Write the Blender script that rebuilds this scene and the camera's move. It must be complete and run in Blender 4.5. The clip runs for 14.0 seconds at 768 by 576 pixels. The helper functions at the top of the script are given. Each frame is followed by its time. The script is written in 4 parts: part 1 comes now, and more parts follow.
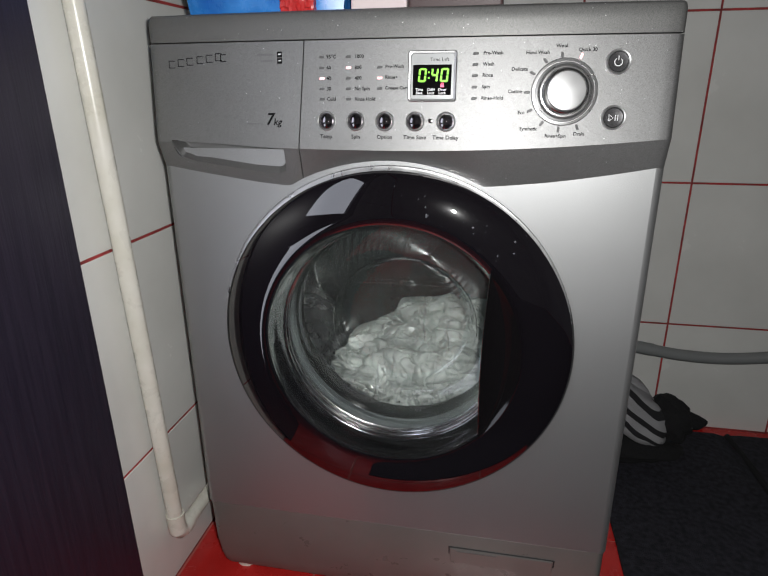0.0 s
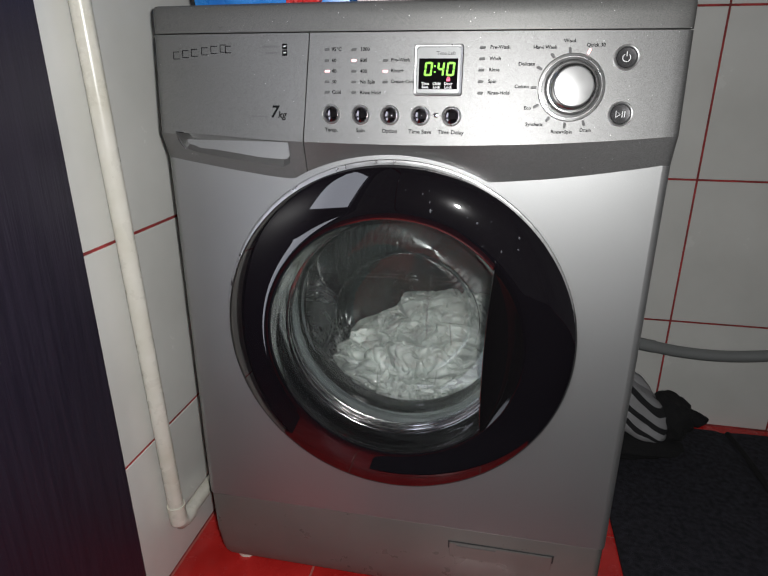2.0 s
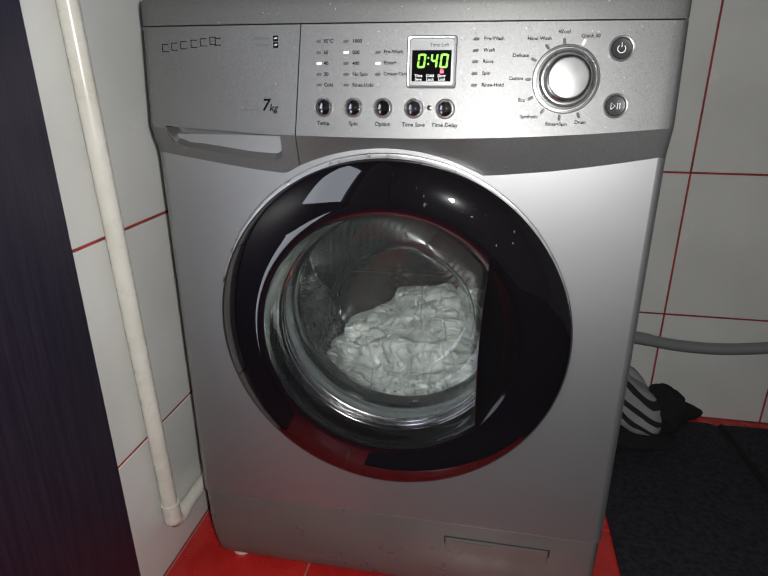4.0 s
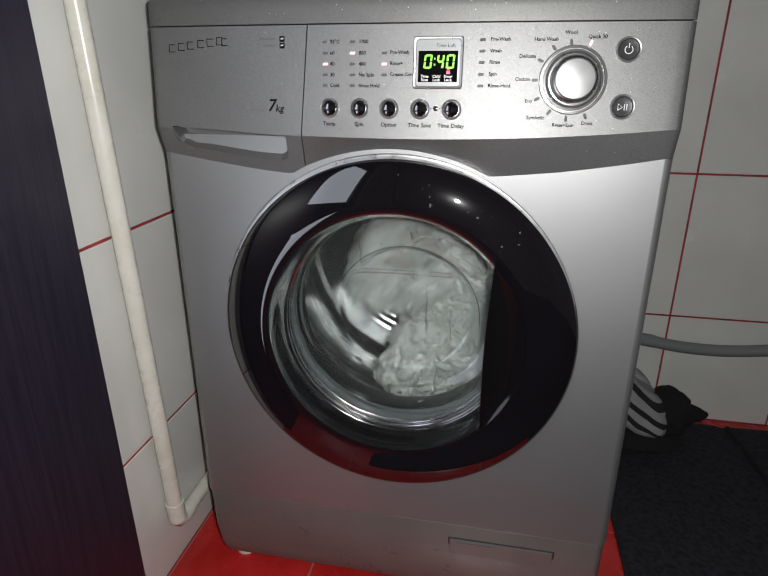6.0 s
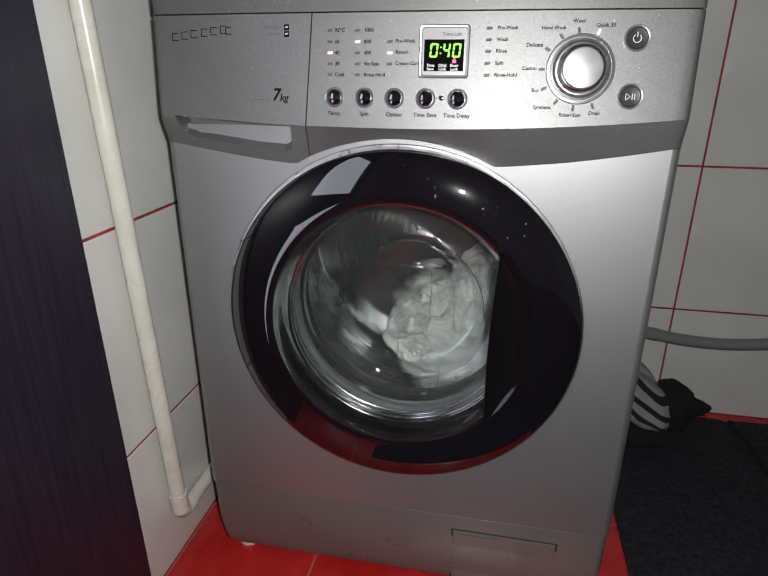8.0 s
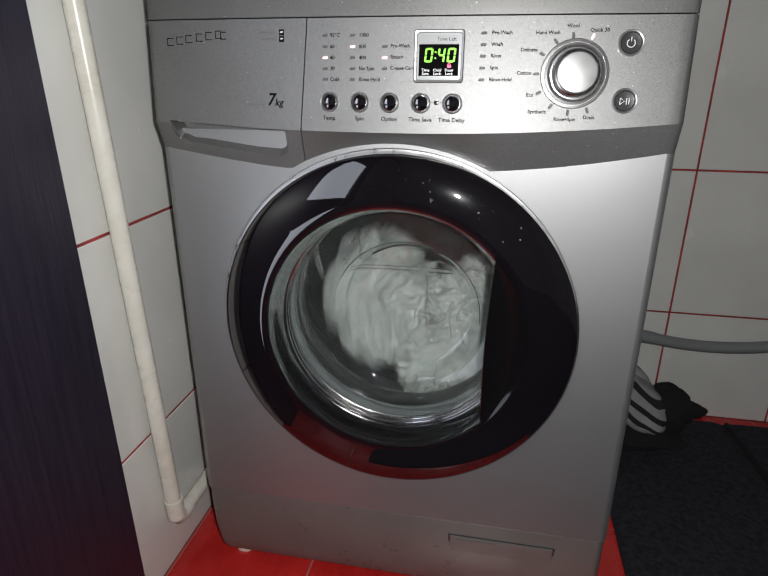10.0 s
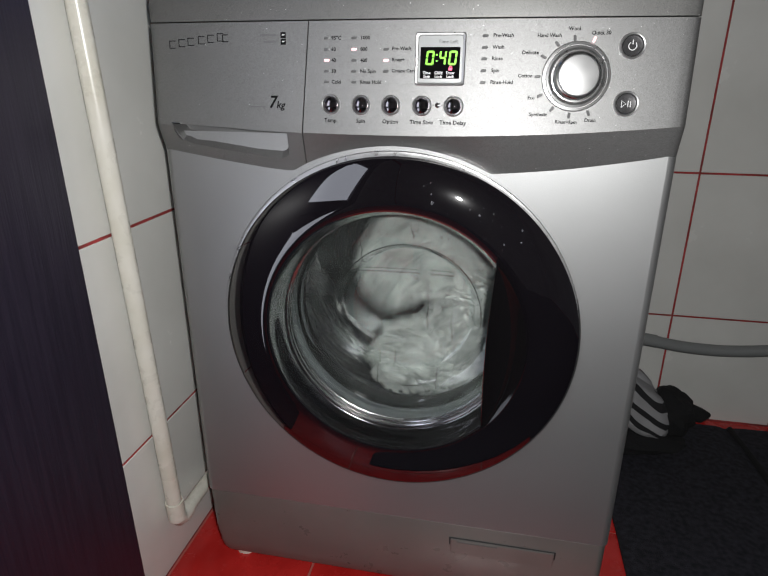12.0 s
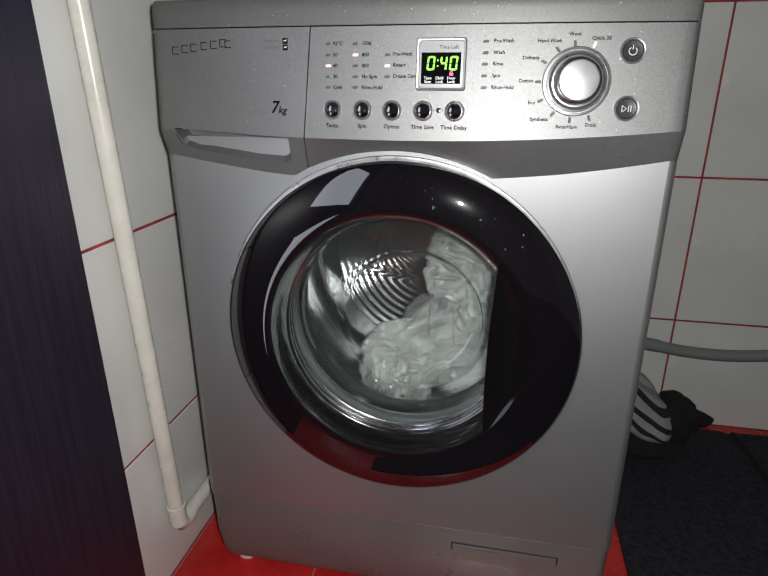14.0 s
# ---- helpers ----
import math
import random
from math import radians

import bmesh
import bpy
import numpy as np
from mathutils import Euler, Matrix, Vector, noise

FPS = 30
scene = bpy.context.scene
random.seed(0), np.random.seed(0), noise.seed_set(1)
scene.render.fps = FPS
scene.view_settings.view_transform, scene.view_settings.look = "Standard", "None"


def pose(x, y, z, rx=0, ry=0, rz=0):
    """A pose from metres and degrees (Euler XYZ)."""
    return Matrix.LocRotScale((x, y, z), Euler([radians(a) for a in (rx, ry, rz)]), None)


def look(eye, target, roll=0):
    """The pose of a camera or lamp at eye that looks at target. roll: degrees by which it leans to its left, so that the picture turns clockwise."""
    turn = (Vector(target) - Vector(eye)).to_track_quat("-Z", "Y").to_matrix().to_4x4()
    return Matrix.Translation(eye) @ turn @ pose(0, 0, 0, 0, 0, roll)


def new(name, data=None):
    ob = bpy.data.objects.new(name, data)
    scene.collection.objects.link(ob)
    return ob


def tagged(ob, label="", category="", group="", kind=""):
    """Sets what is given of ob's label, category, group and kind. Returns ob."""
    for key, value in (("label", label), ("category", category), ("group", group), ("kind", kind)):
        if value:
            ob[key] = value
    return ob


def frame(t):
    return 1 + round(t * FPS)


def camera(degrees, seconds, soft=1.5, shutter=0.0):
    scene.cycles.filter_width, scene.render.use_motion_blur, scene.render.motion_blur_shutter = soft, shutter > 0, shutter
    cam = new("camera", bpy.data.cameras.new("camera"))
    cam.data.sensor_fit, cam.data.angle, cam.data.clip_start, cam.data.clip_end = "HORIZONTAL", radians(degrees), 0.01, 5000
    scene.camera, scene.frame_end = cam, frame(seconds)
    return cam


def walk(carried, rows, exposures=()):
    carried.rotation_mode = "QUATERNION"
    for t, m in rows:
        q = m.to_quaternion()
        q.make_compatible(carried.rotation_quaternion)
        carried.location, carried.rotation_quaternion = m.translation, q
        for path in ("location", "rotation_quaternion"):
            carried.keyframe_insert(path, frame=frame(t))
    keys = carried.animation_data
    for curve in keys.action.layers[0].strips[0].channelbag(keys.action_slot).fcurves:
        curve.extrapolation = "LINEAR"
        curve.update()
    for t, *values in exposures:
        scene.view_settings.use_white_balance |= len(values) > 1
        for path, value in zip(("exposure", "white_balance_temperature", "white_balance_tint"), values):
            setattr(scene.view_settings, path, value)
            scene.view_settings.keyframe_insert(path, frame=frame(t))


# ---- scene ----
cam = camera(67.2, 14.0, soft=1.3, shutter=0.9)
PATH = [
    (0, (0.121, -0.676, 0.774), (-0.246, 1.174, 0.106), -0.4),
    (0.5, (0.121, -0.674, 0.773), (-0.236, 1.173, 0.094), -0.4),
    (1, (0.123, -0.674, 0.77), (-0.235, 1.166, 0.074), -0.9),
    (1.5, (0.127, -0.671, 0.769), (-0.218, 1.172, 0.073), -0.2),
    (2, (0.119, -0.674, 0.776), (-0.252, 1.165, 0.084), 0.2),
    (2.5, (0.118, -0.672, 0.776), (-0.242, 1.165, 0.07), 0.4),
    (3, (0.119, -0.67, 0.773), (-0.224, 1.169, 0.066), 0.1),
    (5.5, (0.114, -0.668, 0.774), (-0.248, 1.168, 0.067), 0.0),
    (6, (0.116, -0.668, 0.774), (-0.247, 1.167, 0.067), 0.1),
    (6.5, (0.115, -0.667, 0.773), (-0.248, 1.165, 0.06), 0.1),
    (7, (0.115, -0.669, 0.774), (-0.25, 1.165, 0.063), -0.0),
    (7.5, (0.113, -0.668, 0.772), (-0.251, 1.162, 0.05), 0.1),
    (8, (0.112, -0.667, 0.77), (-0.254, 1.16, 0.043), 0.2),
    (10.5, (0.113, -0.665, 0.77), (-0.24, 1.17, 0.058), 0.2),
    (11, (0.113, -0.664, 0.77), (-0.238, 1.169, 0.053), 0.3),
    (11.5, (0.115, -0.665, 0.769), (-0.236, 1.173, 0.064), 0.5),
    (12, (0.115, -0.665, 0.77), (-0.251, 1.17, 0.064), 0.2),
    (12.5, (0.114, -0.665, 0.771), (-0.252, 1.169, 0.064), 0.1),
    (13, (0.116, -0.665, 0.769), (-0.254, 1.17, 0.065), 0.1),
    (13.5, (0.114, -0.665, 0.77), (-0.257, 1.171, 0.07), 0.1),
    (14, (0.117, -0.666, 0.77), (-0.26, 1.173, 0.079), 0.1),
]
walk(cam, [(t, look(eye, target, roll)) for t, eye, target, roll in PATH])

# ---- world and light ----
world = bpy.data.worlds.new("dark_room")
scene.world = world
world.use_nodes = True
world.node_tree.nodes["Background"].inputs[0].default_value = (0.55, 0.6, 0.75, 1)
world.node_tree.nodes["Background"].inputs[1].default_value = 0.008
scene.view_settings.exposure = 0.0

# the small white lamp on the filming phone, just beside its lens
flash = new("phone_lamp", bpy.data.lights.new("phone_lamp", "SPOT"))
flash.data.energy, flash.data.shadow_soft_size, flash.data.color = 21.1, 0.009, (0.99, 0.985, 0.972)
flash.data.spot_size, flash.data.spot_blend = radians(128), 0.75
flash.matrix_basis = look((0.150, -0.672, 0.790), (-0.26, 1.14, 0.25))


# ---- materials ----
def material(name, base, rough=0.5, metal=0.0, emit=None, power=0.0, coat=0.0):
    m = bpy.data.materials.new(name)
    m.use_nodes = True
    b = m.node_tree.nodes["Principled BSDF"]
    b.inputs["Base Color"].default_value = (*base, 1)
    b.inputs["Roughness"].default_value, b.inputs["Metallic"].default_value = rough, metal
    b.inputs["Coat Weight"].default_value = coat
    if emit:
        b.inputs["Emission Color"].default_value = (*emit, 1)
        b.inputs["Emission Strength"].default_value = power
    return m


def node(m, kind, **values):
    n = m.node_tree.nodes.new(kind)
    for key, value in values.items():
        n.inputs[key].default_value = value
    return n


def wire(m, a, out, b, to):
    m.node_tree.links.new(a.outputs[out], b.inputs[to])


def shader(m):
    return m.node_tree.nodes["Principled BSDF"]


def place(m, scale=(1, 1, 1), space="Object"):
    """Texture coordinates, scaled."""
    tc = node(m, "ShaderNodeTexCoord")
    mp = node(m, "ShaderNodeMapping", Scale=scale)
    wire(m, tc, space, mp, "Vector")
    return mp


def mottled(m, low, high, scale, detail=4.0, stretch=(1, 1, 1), spread=(0.35, 0.65)):
    """Base colour that wanders between two tones."""
    mp = place(m, stretch)
    n = node(m, "ShaderNodeTexNoise", Scale=scale, Detail=detail)
    wire(m, mp, "Vector", n, "Vector")
    r = node(m, "ShaderNodeValToRGB")
    r.color_ramp.elements[0].position, r.color_ramp.elements[1].position = spread
    r.color_ramp.elements[0].color, r.color_ramp.elements[1].color = (*low, 1), (*high, 1)
    wire(m, n, "Fac", r, "Fac")
    wire(m, r, "Color", shader(m), "Base Color")
    return n


def bumped(m, scale, strength, distance=0.001, stretch=(1, 1, 1), detail=5.0):
    mp = place(m, stretch)
    n = node(m, "ShaderNodeTexNoise", Scale=scale, Detail=detail)
    wire(m, mp, "Vector", n, "Vector")
    b = node(m, "ShaderNodeBump", Strength=strength, Distance=distance)
    wire(m, n, "Fac", b, "Height")
    wire(m, b, "Normal", shader(m), "Normal")
    return m


def smudged(m, low, high, scale):
    """Roughness that wanders, as on a wiped surface."""
    mp = place(m)
    n = node(m, "ShaderNodeTexNoise", Scale=scale, Detail=6.0, Roughness=0.65)
    wire(m, mp, "Vector", n, "Vector")
    r = node(m, "ShaderNodeMapRange")
    r.inputs["From Min"].default_value, r.inputs["From Max"].default_value = 0.35, 0.7
    r.inputs["To Min"].default_value, r.inputs["To Max"].default_value = low, high
    wire(m, n, "Fac", r, "Value")
    wire(m, r, "Result", shader(m), "Roughness")
    return m


def silver_paint(name, base, metal, rough):
    """Metallic paint with fine flakes; their sparkle is put into the colour too."""
    m = material(name, base, rough, metal)
    mp = place(m)
    v = node(m, "ShaderNodeTexVoronoi", Scale=900.0)
    wire(m, mp, "Vector", v, "Vector")
    mix = node(m, "ShaderNodeMapRange")
    mix.inputs["To Min"].default_value, mix.inputs["To Max"].default_value = rough - 0.05, rough + 0.05
    wire(m, v, "Color", mix, "Value")
    wire(m, mix, "Result", shader(m), "Roughness")
    n = node(m, "ShaderNodeTexNoise", Scale=1000.0, Detail=2.0)
    wire(m, mp, "Vector", n, "Vector")
    b = node(m, "ShaderNodeBump", Strength=0.14, Distance=0.0004)
    wire(m, n, "Fac", b, "Height")
    wire(m, b, "Normal", shader(m), "Normal")
    big = node(m, "ShaderNodeTexNoise", Scale=5.0, Detail=5.0)
    wire(m, mp, "Vector", big, "Vector")
    r = node(m, "ShaderNodeValToRGB")
    r.color_ramp.elements[0].position, r.color_ramp.elements[1].position = 0.3, 0.7
    r.color_ramp.elements[0].color = (*[c * 0.93 for c in base], 1)
    r.color_ramp.elements[1].color = (*[c * 1.05 for c in base], 1)
    wire(m, big, "Fac", r, "Fac")
    # small bright dots paint the flakes' glints into the base colour
    glints = node(m, "ShaderNodeTexVoronoi", Scale=170.0)
    wire(m, mp, "Vector", glints, "Vector")
    dot = node(m, "ShaderNodeMath")
    dot.operation = "LESS_THAN"
    wire(m, glints, "Distance", dot, 0)
    dot.inputs[1].default_value = 0.075
    pick = node(m, "ShaderNodeSeparateColor")
    wire(m, glints, "Color", pick, "Color")
    few = node(m, "ShaderNodeMath")
    few.operation = "GREATER_THAN"
    wire(m, pick, "Red", few, 0)
    few.inputs[1].default_value = 0.70
    both = node(m, "ShaderNodeMath")
    both.operation = "MULTIPLY"
    wire(m, dot, "Value", both, 0)
    wire(m, few, "Value", both, 1)
    mixed = node(m, "ShaderNodeMix")
    mixed.data_type = "RGBA"
    # fine light and dark grain, more of the painted sparkle
    grain = node(m, "ShaderNodeTexNoise", Scale=1300.0, Detail=2.0)
    wire(m, mp, "Vector", grain, "Vector")
    level = node(m, "ShaderNodeMapRange")
    level.inputs["From Min"].default_value, level.inputs["From Max"].default_value = 0.3, 0.7
    level.inputs["To Min"].default_value, level.inputs["To Max"].default_value = 0.70, 1.30
    wire(m, grain, "Fac", level, "Value")
    grained = node(m, "ShaderNodeVectorMath")
    grained.operation = "SCALE"
    wire(m, r, "Color", grained, 0)
    wire(m, level, "Result", grained, "Scale")
    wire(m, both, "Value", mixed, 0)
    wire(m, grained, 0, mixed, 6)
    mixed.inputs[7].default_value = (0.78, 0.78, 0.78, 1)
    wire(m, mixed, 2, shader(m), "Base Color")
    return m


SILVER = silver_paint("silver_paint", (0.437, 0.442, 0.443), 0.90, 0.500)
SILVER_PANEL = silver_paint("silver_panel_plastic", (0.272, 0.272, 0.270), 0.82, 0.515)
SILVER_SIDE = silver_paint("silver_lid_plastic", (0.175, 0.175, 0.17), 0.55, 0.48)
KICK = material("grey_kick_plastic", (0.22, 0.215, 0.205), 0.34, 0.35)
mottled(KICK, (0.175, 0.170, 0.160), (0.205, 0.20, 0.188), 7.0)
smudged(KICK, 0.26, 0.42, 16.0)
CHROME = smudged(material("dark_chrome", (0.31, 0.29, 0.31), 0.02, 0.988), 0.012, 0.035, 9.0)
RING_GLOSS = smudged(material("black_ring_gloss", (0.0060, 0.0050, 0.0066), 0.02, coat=0.03), 0.010, 0.030, 9.0)
shader(RING_GLOSS).inputs["IOR"].default_value = 2.0
shader(RING_GLOSS).inputs["Coat Roughness"].default_value = 0.17
BEAD = smudged(material("bead_chrome", (0.70, 0.70, 0.71), 0.16, 1.0), 0.12, 0.24, 50.0)
INNER_CHROME = smudged(material("black_chrome", (0.40, 0.40, 0.41), 0.05, 0.985), 0.03, 0.09, 14.0)
SMOKE_CHROME = smudged(material("smoky_gloss", (0.16, 0.158, 0.162), 0.2, 0.75), 0.14, 0.32, 60.0)
POLISHED = smudged(material("polished_metal", (0.60, 0.60, 0.60), 0.12, 1.0), 0.09, 0.16, 40.0)
SATIN = smudged(material("satin_silver", (0.37, 0.37, 0.37), 0.42, 0.85), 0.36, 0.48, 80.0)
DIAL_SATIN = smudged(material("satin_dial_metal", (0.47, 0.47, 0.47), 0.3, 0.85), 0.26, 0.36, 80.0)
BRIGHT_CHROME = smudged(material("bright_chrome", (0.78, 0.78, 0.79), 0.06, 1.0), 0.04, 0.12, 14.0)
BRUSHED = smudged(material("brushed_metal", (0.62, 0.62, 0.62), 0.32, 0.9), 0.26, 0.38, 60.0)
BACK_STEEL = smudged(material("polished_steel", (0.28, 0.29, 0.29), 0.2, 1.0), 0.15, 0.27, 30.0)
BLACK_GLOSS = smudged(material("black_gloss_plastic", (0.005, 0.0045, 0.005), 0.05, 0.0), 0.03, 0.09, 10.0)
DARK_PRINT = material("dark_print", (0.006, 0.006, 0.007), 0.7)
shader(DARK_PRINT).inputs["Specular IOR Level"].default_value = 0.15
FAINT_PRINT = material("faint_grey_print", (0.16, 0.16, 0.165), 0.5)
WHITE_PRINT = material("white_print", (0.75, 0.75, 0.75), 0.5)
LED_OFF = smudged(material("unlit_indicator", (0.13, 0.13, 0.13), 0.2), 0.1, 0.3, 300.0)
LED_ON = material("lit_indicator", (0.9, 0.6, 0.6), 0.3, 0.0, (1.0, 0.56, 0.60), 0.85)
GREEN_LED = material("green_digits", (0.2, 0.5, 0.05), 0.4, 0.0, (0.27, 1.0, 0.03), 0.75)
RED_LED = material("red_lock_light", (0.8, 0.1, 0.2), 0.4, 0.0, (1.0, 0.08, 0.2), 0.9)
DISPLAY_GREY = bumped(material("display_surround", (0.42, 0.43, 0.43), 0.3, 0.2), 300.0, 0.05)
GASKET = bumped(material("door_gasket", (0.105, 0.115, 0.12), 0.20), 45.0, 0.6, 0.002)
# near-black colour stands in for the shade inside gaps, holes and the tub
CAVITY = material("cavity_shade", (0.02, 0.02, 0.02), 0.7)
PIPE = material("cream_pipe_plastic", (0.72, 0.70, 0.62), 0.28)
mottled(PIPE, (0.66, 0.64, 0.55), (0.76, 0.74, 0.67), 18.0)
smudged(PIPE, 0.22, 0.4, 30.0)
HOSE = bumped(material("grey_hose", (0.20, 0.21, 0.21), 0.5), 90.0, 0.4)
TILE = material("white_wall_tile", (0.70, 0.70, 0.67), 0.18)
mottled(TILE, (0.66, 0.66, 0.63), (0.73, 0.73, 0.70), 6.0)
smudged(TILE, 0.14, 0.30, 12.0)
GROUT = material("red_grout", (0.36, 0.035, 0.03), 0.8)
mottled(GROUT, (0.20, 0.03, 0.028), (0.42, 0.045, 0.045), 25.0)
FLOOR_TILE = material("red_floor_tile", (0.42, 0.02, 0.018), 0.22)
mottled(FLOOR_TILE, (0.44, 0.015, 0.013), (0.58, 0.027, 0.024), 14.0)
smudged(FLOOR_TILE, 0.15, 0.36, 20.0)
FLOOR_GROUT = bumped(material("pinkish_floor_grout", (0.45, 0.12, 0.10), 0.9), 300.0, 0.4)
PLASTER = bumped(material("dim_plaster", (0.55, 0.54, 0.52), 0.8), 60.0, 0.3)
mottled(PLASTER, (0.50, 0.49, 0.47), (0.58, 0.57, 0.55), 3.0)
CARPET = bumped(material("charcoal_carpet", (0.03, 0.03, 0.035), 0.95), 500.0, 1.0, 0.004)
mottled(CARPET, (0.005, 0.005, 0.009), (0.027, 0.026, 0.038), 110.0, 14.0)
WENGE = bumped(material("dark_wood", (0.02, 0.014, 0.014), 0.42), 30.0, 0.5, 0.001, (14, 14, 0.6))
mottled(WENGE, (0.012, 0.009, 0.019), (0.020, 0.015, 0.028), 22.0, 6.0, (9, 9, 0.35))
LAUNDRY = bumped(material("white_wet_cotton", (0.34, 0.355, 0.337), 0.34), 70.0, 0.6, 0.0025)
mottled(LAUNDRY, (0.25, 0.265, 0.25), (0.37, 0.385, 0.37), 20.0)
BLACK_CLOTH_AND_SHADE = bumped(material("black_fleece_and_shade", (0.006, 0.006, 0.007), 0.95), 220.0, 0.8, 0.002)
BLUE_FILM = smudged(material("blue_plastic_film", (0.02, 0.17, 0.55), 0.22), 0.15, 0.4, 30.0)
mottled(BLUE_FILM, (0.015, 0.12, 0.45), (0.05, 0.30, 0.75), 14.0)
RED_FILM = smudged(material("red_plastic_film", (0.5, 0.03, 0.03), 0.25), 0.15, 0.4, 30.0)
PINK_CARD = bumped(material("pale_pink_card", (0.68, 0.58, 0.58), 0.5), 80.0, 0.2)
DARK_CARD = bumped(material("dark_card", (0.05, 0.025, 0.025), 0.45), 80.0, 0.2)

FROSTED = material("backlit_frosted_glass", (0.6, 0.62, 0.68), 0.45, 0.0, (0.74, 0.77, 0.88), 2.2)
GLASS = bpy.data.materials.new("clear_door_glass")
GLASS.use_nodes = True
g = shader(GLASS)
g.inputs["Base Color"].default_value = (0.61, 0.64, 0.63, 1)
g.inputs["Roughness"].default_value = 0.01
g.inputs["IOR"].default_value = 1.45
g.inputs["Transmission Weight"].default_value = 0.982
SPOTS = smudged(material("dried_water_spots", (0.085, 0.09, 0.10), 0.3), 0.2, 0.5, 300.0)
WATER = bpy.data.materials.new("water_drops")
WATER.use_nodes = True
g = shader(WATER)
g.inputs["Roughness"].default_value, g.inputs["IOR"].default_value = 0.02, 1.33
g.inputs["Transmission Weight"].default_value = 1.0


def perforated():
    """Stainless steel with rows of small punched holes, laid out by the mesh's own u and v in metres."""
    m = smudged(material("perforated_steel", (0.44, 0.45, 0.45), 0.26, 0.95), 0.20, 0.34, 30.0)
    tc = node(m, "ShaderNodeTexCoord")
    v = node(m, "ShaderNodeTexVoronoi", Scale=62.0, Randomness=0.0)
    wire(m, tc, "UV", v, "Vector")
    r = node(m, "ShaderNodeValToRGB")
    r.color_ramp.elements[0].position, r.color_ramp.elements[1].position = 0.13, 0.17
    r.color_ramp.elements[0].color, r.color_ramp.elements[1].color = (0.01, 0.01, 0.01, 1), (0.44, 0.45, 0.45, 1)
    wire(m, v, "Distance", r, "Fac")
    wire(m, r, "Color", shader(m), "Base Color")
    b = node(m, "ShaderNodeBump", Strength=0.8, Distance=0.002)
    wire(m, v, "Distance", b, "Height")
    wire(m, b, "Normal", shader(m), "Normal")
    return m


PERFORATED = perforated()


def striped():
    """Grey-white fleece with wavy black stripes."""
    m = bumped(material("striped_fleece", (0.4, 0.4, 0.4), 0.95), 220.0, 0.8, 0.002)
    mp = place(m, (1, 1, 1))
    mp.inputs["Rotation"].default_value = (0, radians(-33), 0)
    w = node(m, "ShaderNodeTexWave", Scale=14.0, Distortion=3.6, Detail=1.5)
    w.inputs["Detail Scale"].default_value = 0.8
    w.bands_direction = "Z"
    wire(m, mp, "Vector", w, "Vector")
    r = node(m, "ShaderNodeValToRGB")
    r.color_ramp.elements[0].position, r.color_ramp.elements[1].position = 0.34, 0.42
    r.color_ramp.elements[0].color, r.color_ramp.elements[1].color = (0.014, 0.014, 0.016, 1), (0.30, 0.30, 0.31, 1)
    wire(m, w, "Fac", r, "Fac")
    wire(m, r, "Color", shader(m), "Base Color")
    return m


STRIPED = striped()
FLEECE = bumped(material("grey_fleece", (0.30, 0.30, 0.31), 0.95), 220.0, 0.8, 0.002)


# ---- mesh helpers ----
def part(name, bm, mat, parent=None, label="", smooth=True):
    """Link a bmesh as one mesh object under a thing or a part."""
    me = bpy.data.meshes.new(name)
    bmesh.ops.recalc_face_normals(bm, faces=bm.faces)
    bm.to_mesh(me)
    bm.free()
    return linked(name, me, mat, parent, label, smooth)


def linked(name, me, mat, parent=None, label="", smooth=True):
    me.materials.clear()
    me.materials.append(mat)
    if smooth:
        for p in me.polygons:
            p.use_smooth = True
        me.set_sharp_from_angle(angle=radians(22))
    ob = new(name, me)
    if parent:
        ob.parent = parent
    if label:
        ob["label"] = label
    return ob


def rbox(x0, x1, y0, y1, z0, z1, bevel=0.0, segments=2, bm=None):
    bm = bm or bmesh.new()
    out = bmesh.ops.create_cube(bm, size=1.0, matrix=Matrix.LocRotScale(((x0 + x1) / 2, (y0 + y1) / 2, (z0 + z1) / 2), None, (x1 - x0, y1 - y0, z1 - z0)))
    if bevel:
        edges = list({e for v in out["verts"] for e in v.link_edges})
        bmesh.ops.bevel(bm, geom=edges, offset=bevel, segments=segments, profile=0.5, affect="EDGES")
    return bm


def lathe(profile, cx=0.0, cz=0.0, segments=96, start=0.0, end=360.0, bm=None, closed=False):
    """Turn a profile of (radius, y) about the axis along y through (cx, cz)."""
    bm = bm or bmesh.new()
    full = abs(end - start - 360) < 1e-6
    count = segments if full else segments + 1
    rings = []
    for i in range(count):
        a = radians(start + (end - start) * i / segments)
        rings.append([bm.verts.new((cx + r * math.cos(a), y, cz + r * math.sin(a))) for r, y in profile])
    pairs = [(i, (i + 1) % count) for i in range(count if full else count - 1)]
    steps = len(profile) if closed else len(profile) - 1
    for i, j in pairs:
        for k in range(steps):
            a, b = k, (k + 1) % len(profile)
            if profile[a][0] > 0 or profile[b][0] > 0:
                bm.faces.new((rings[i][a], rings[j][a], rings[j][b], rings[i][b]))
    bmesh.ops.remove_doubles(bm, verts=bm.verts, dist=1e-6)
    return bm


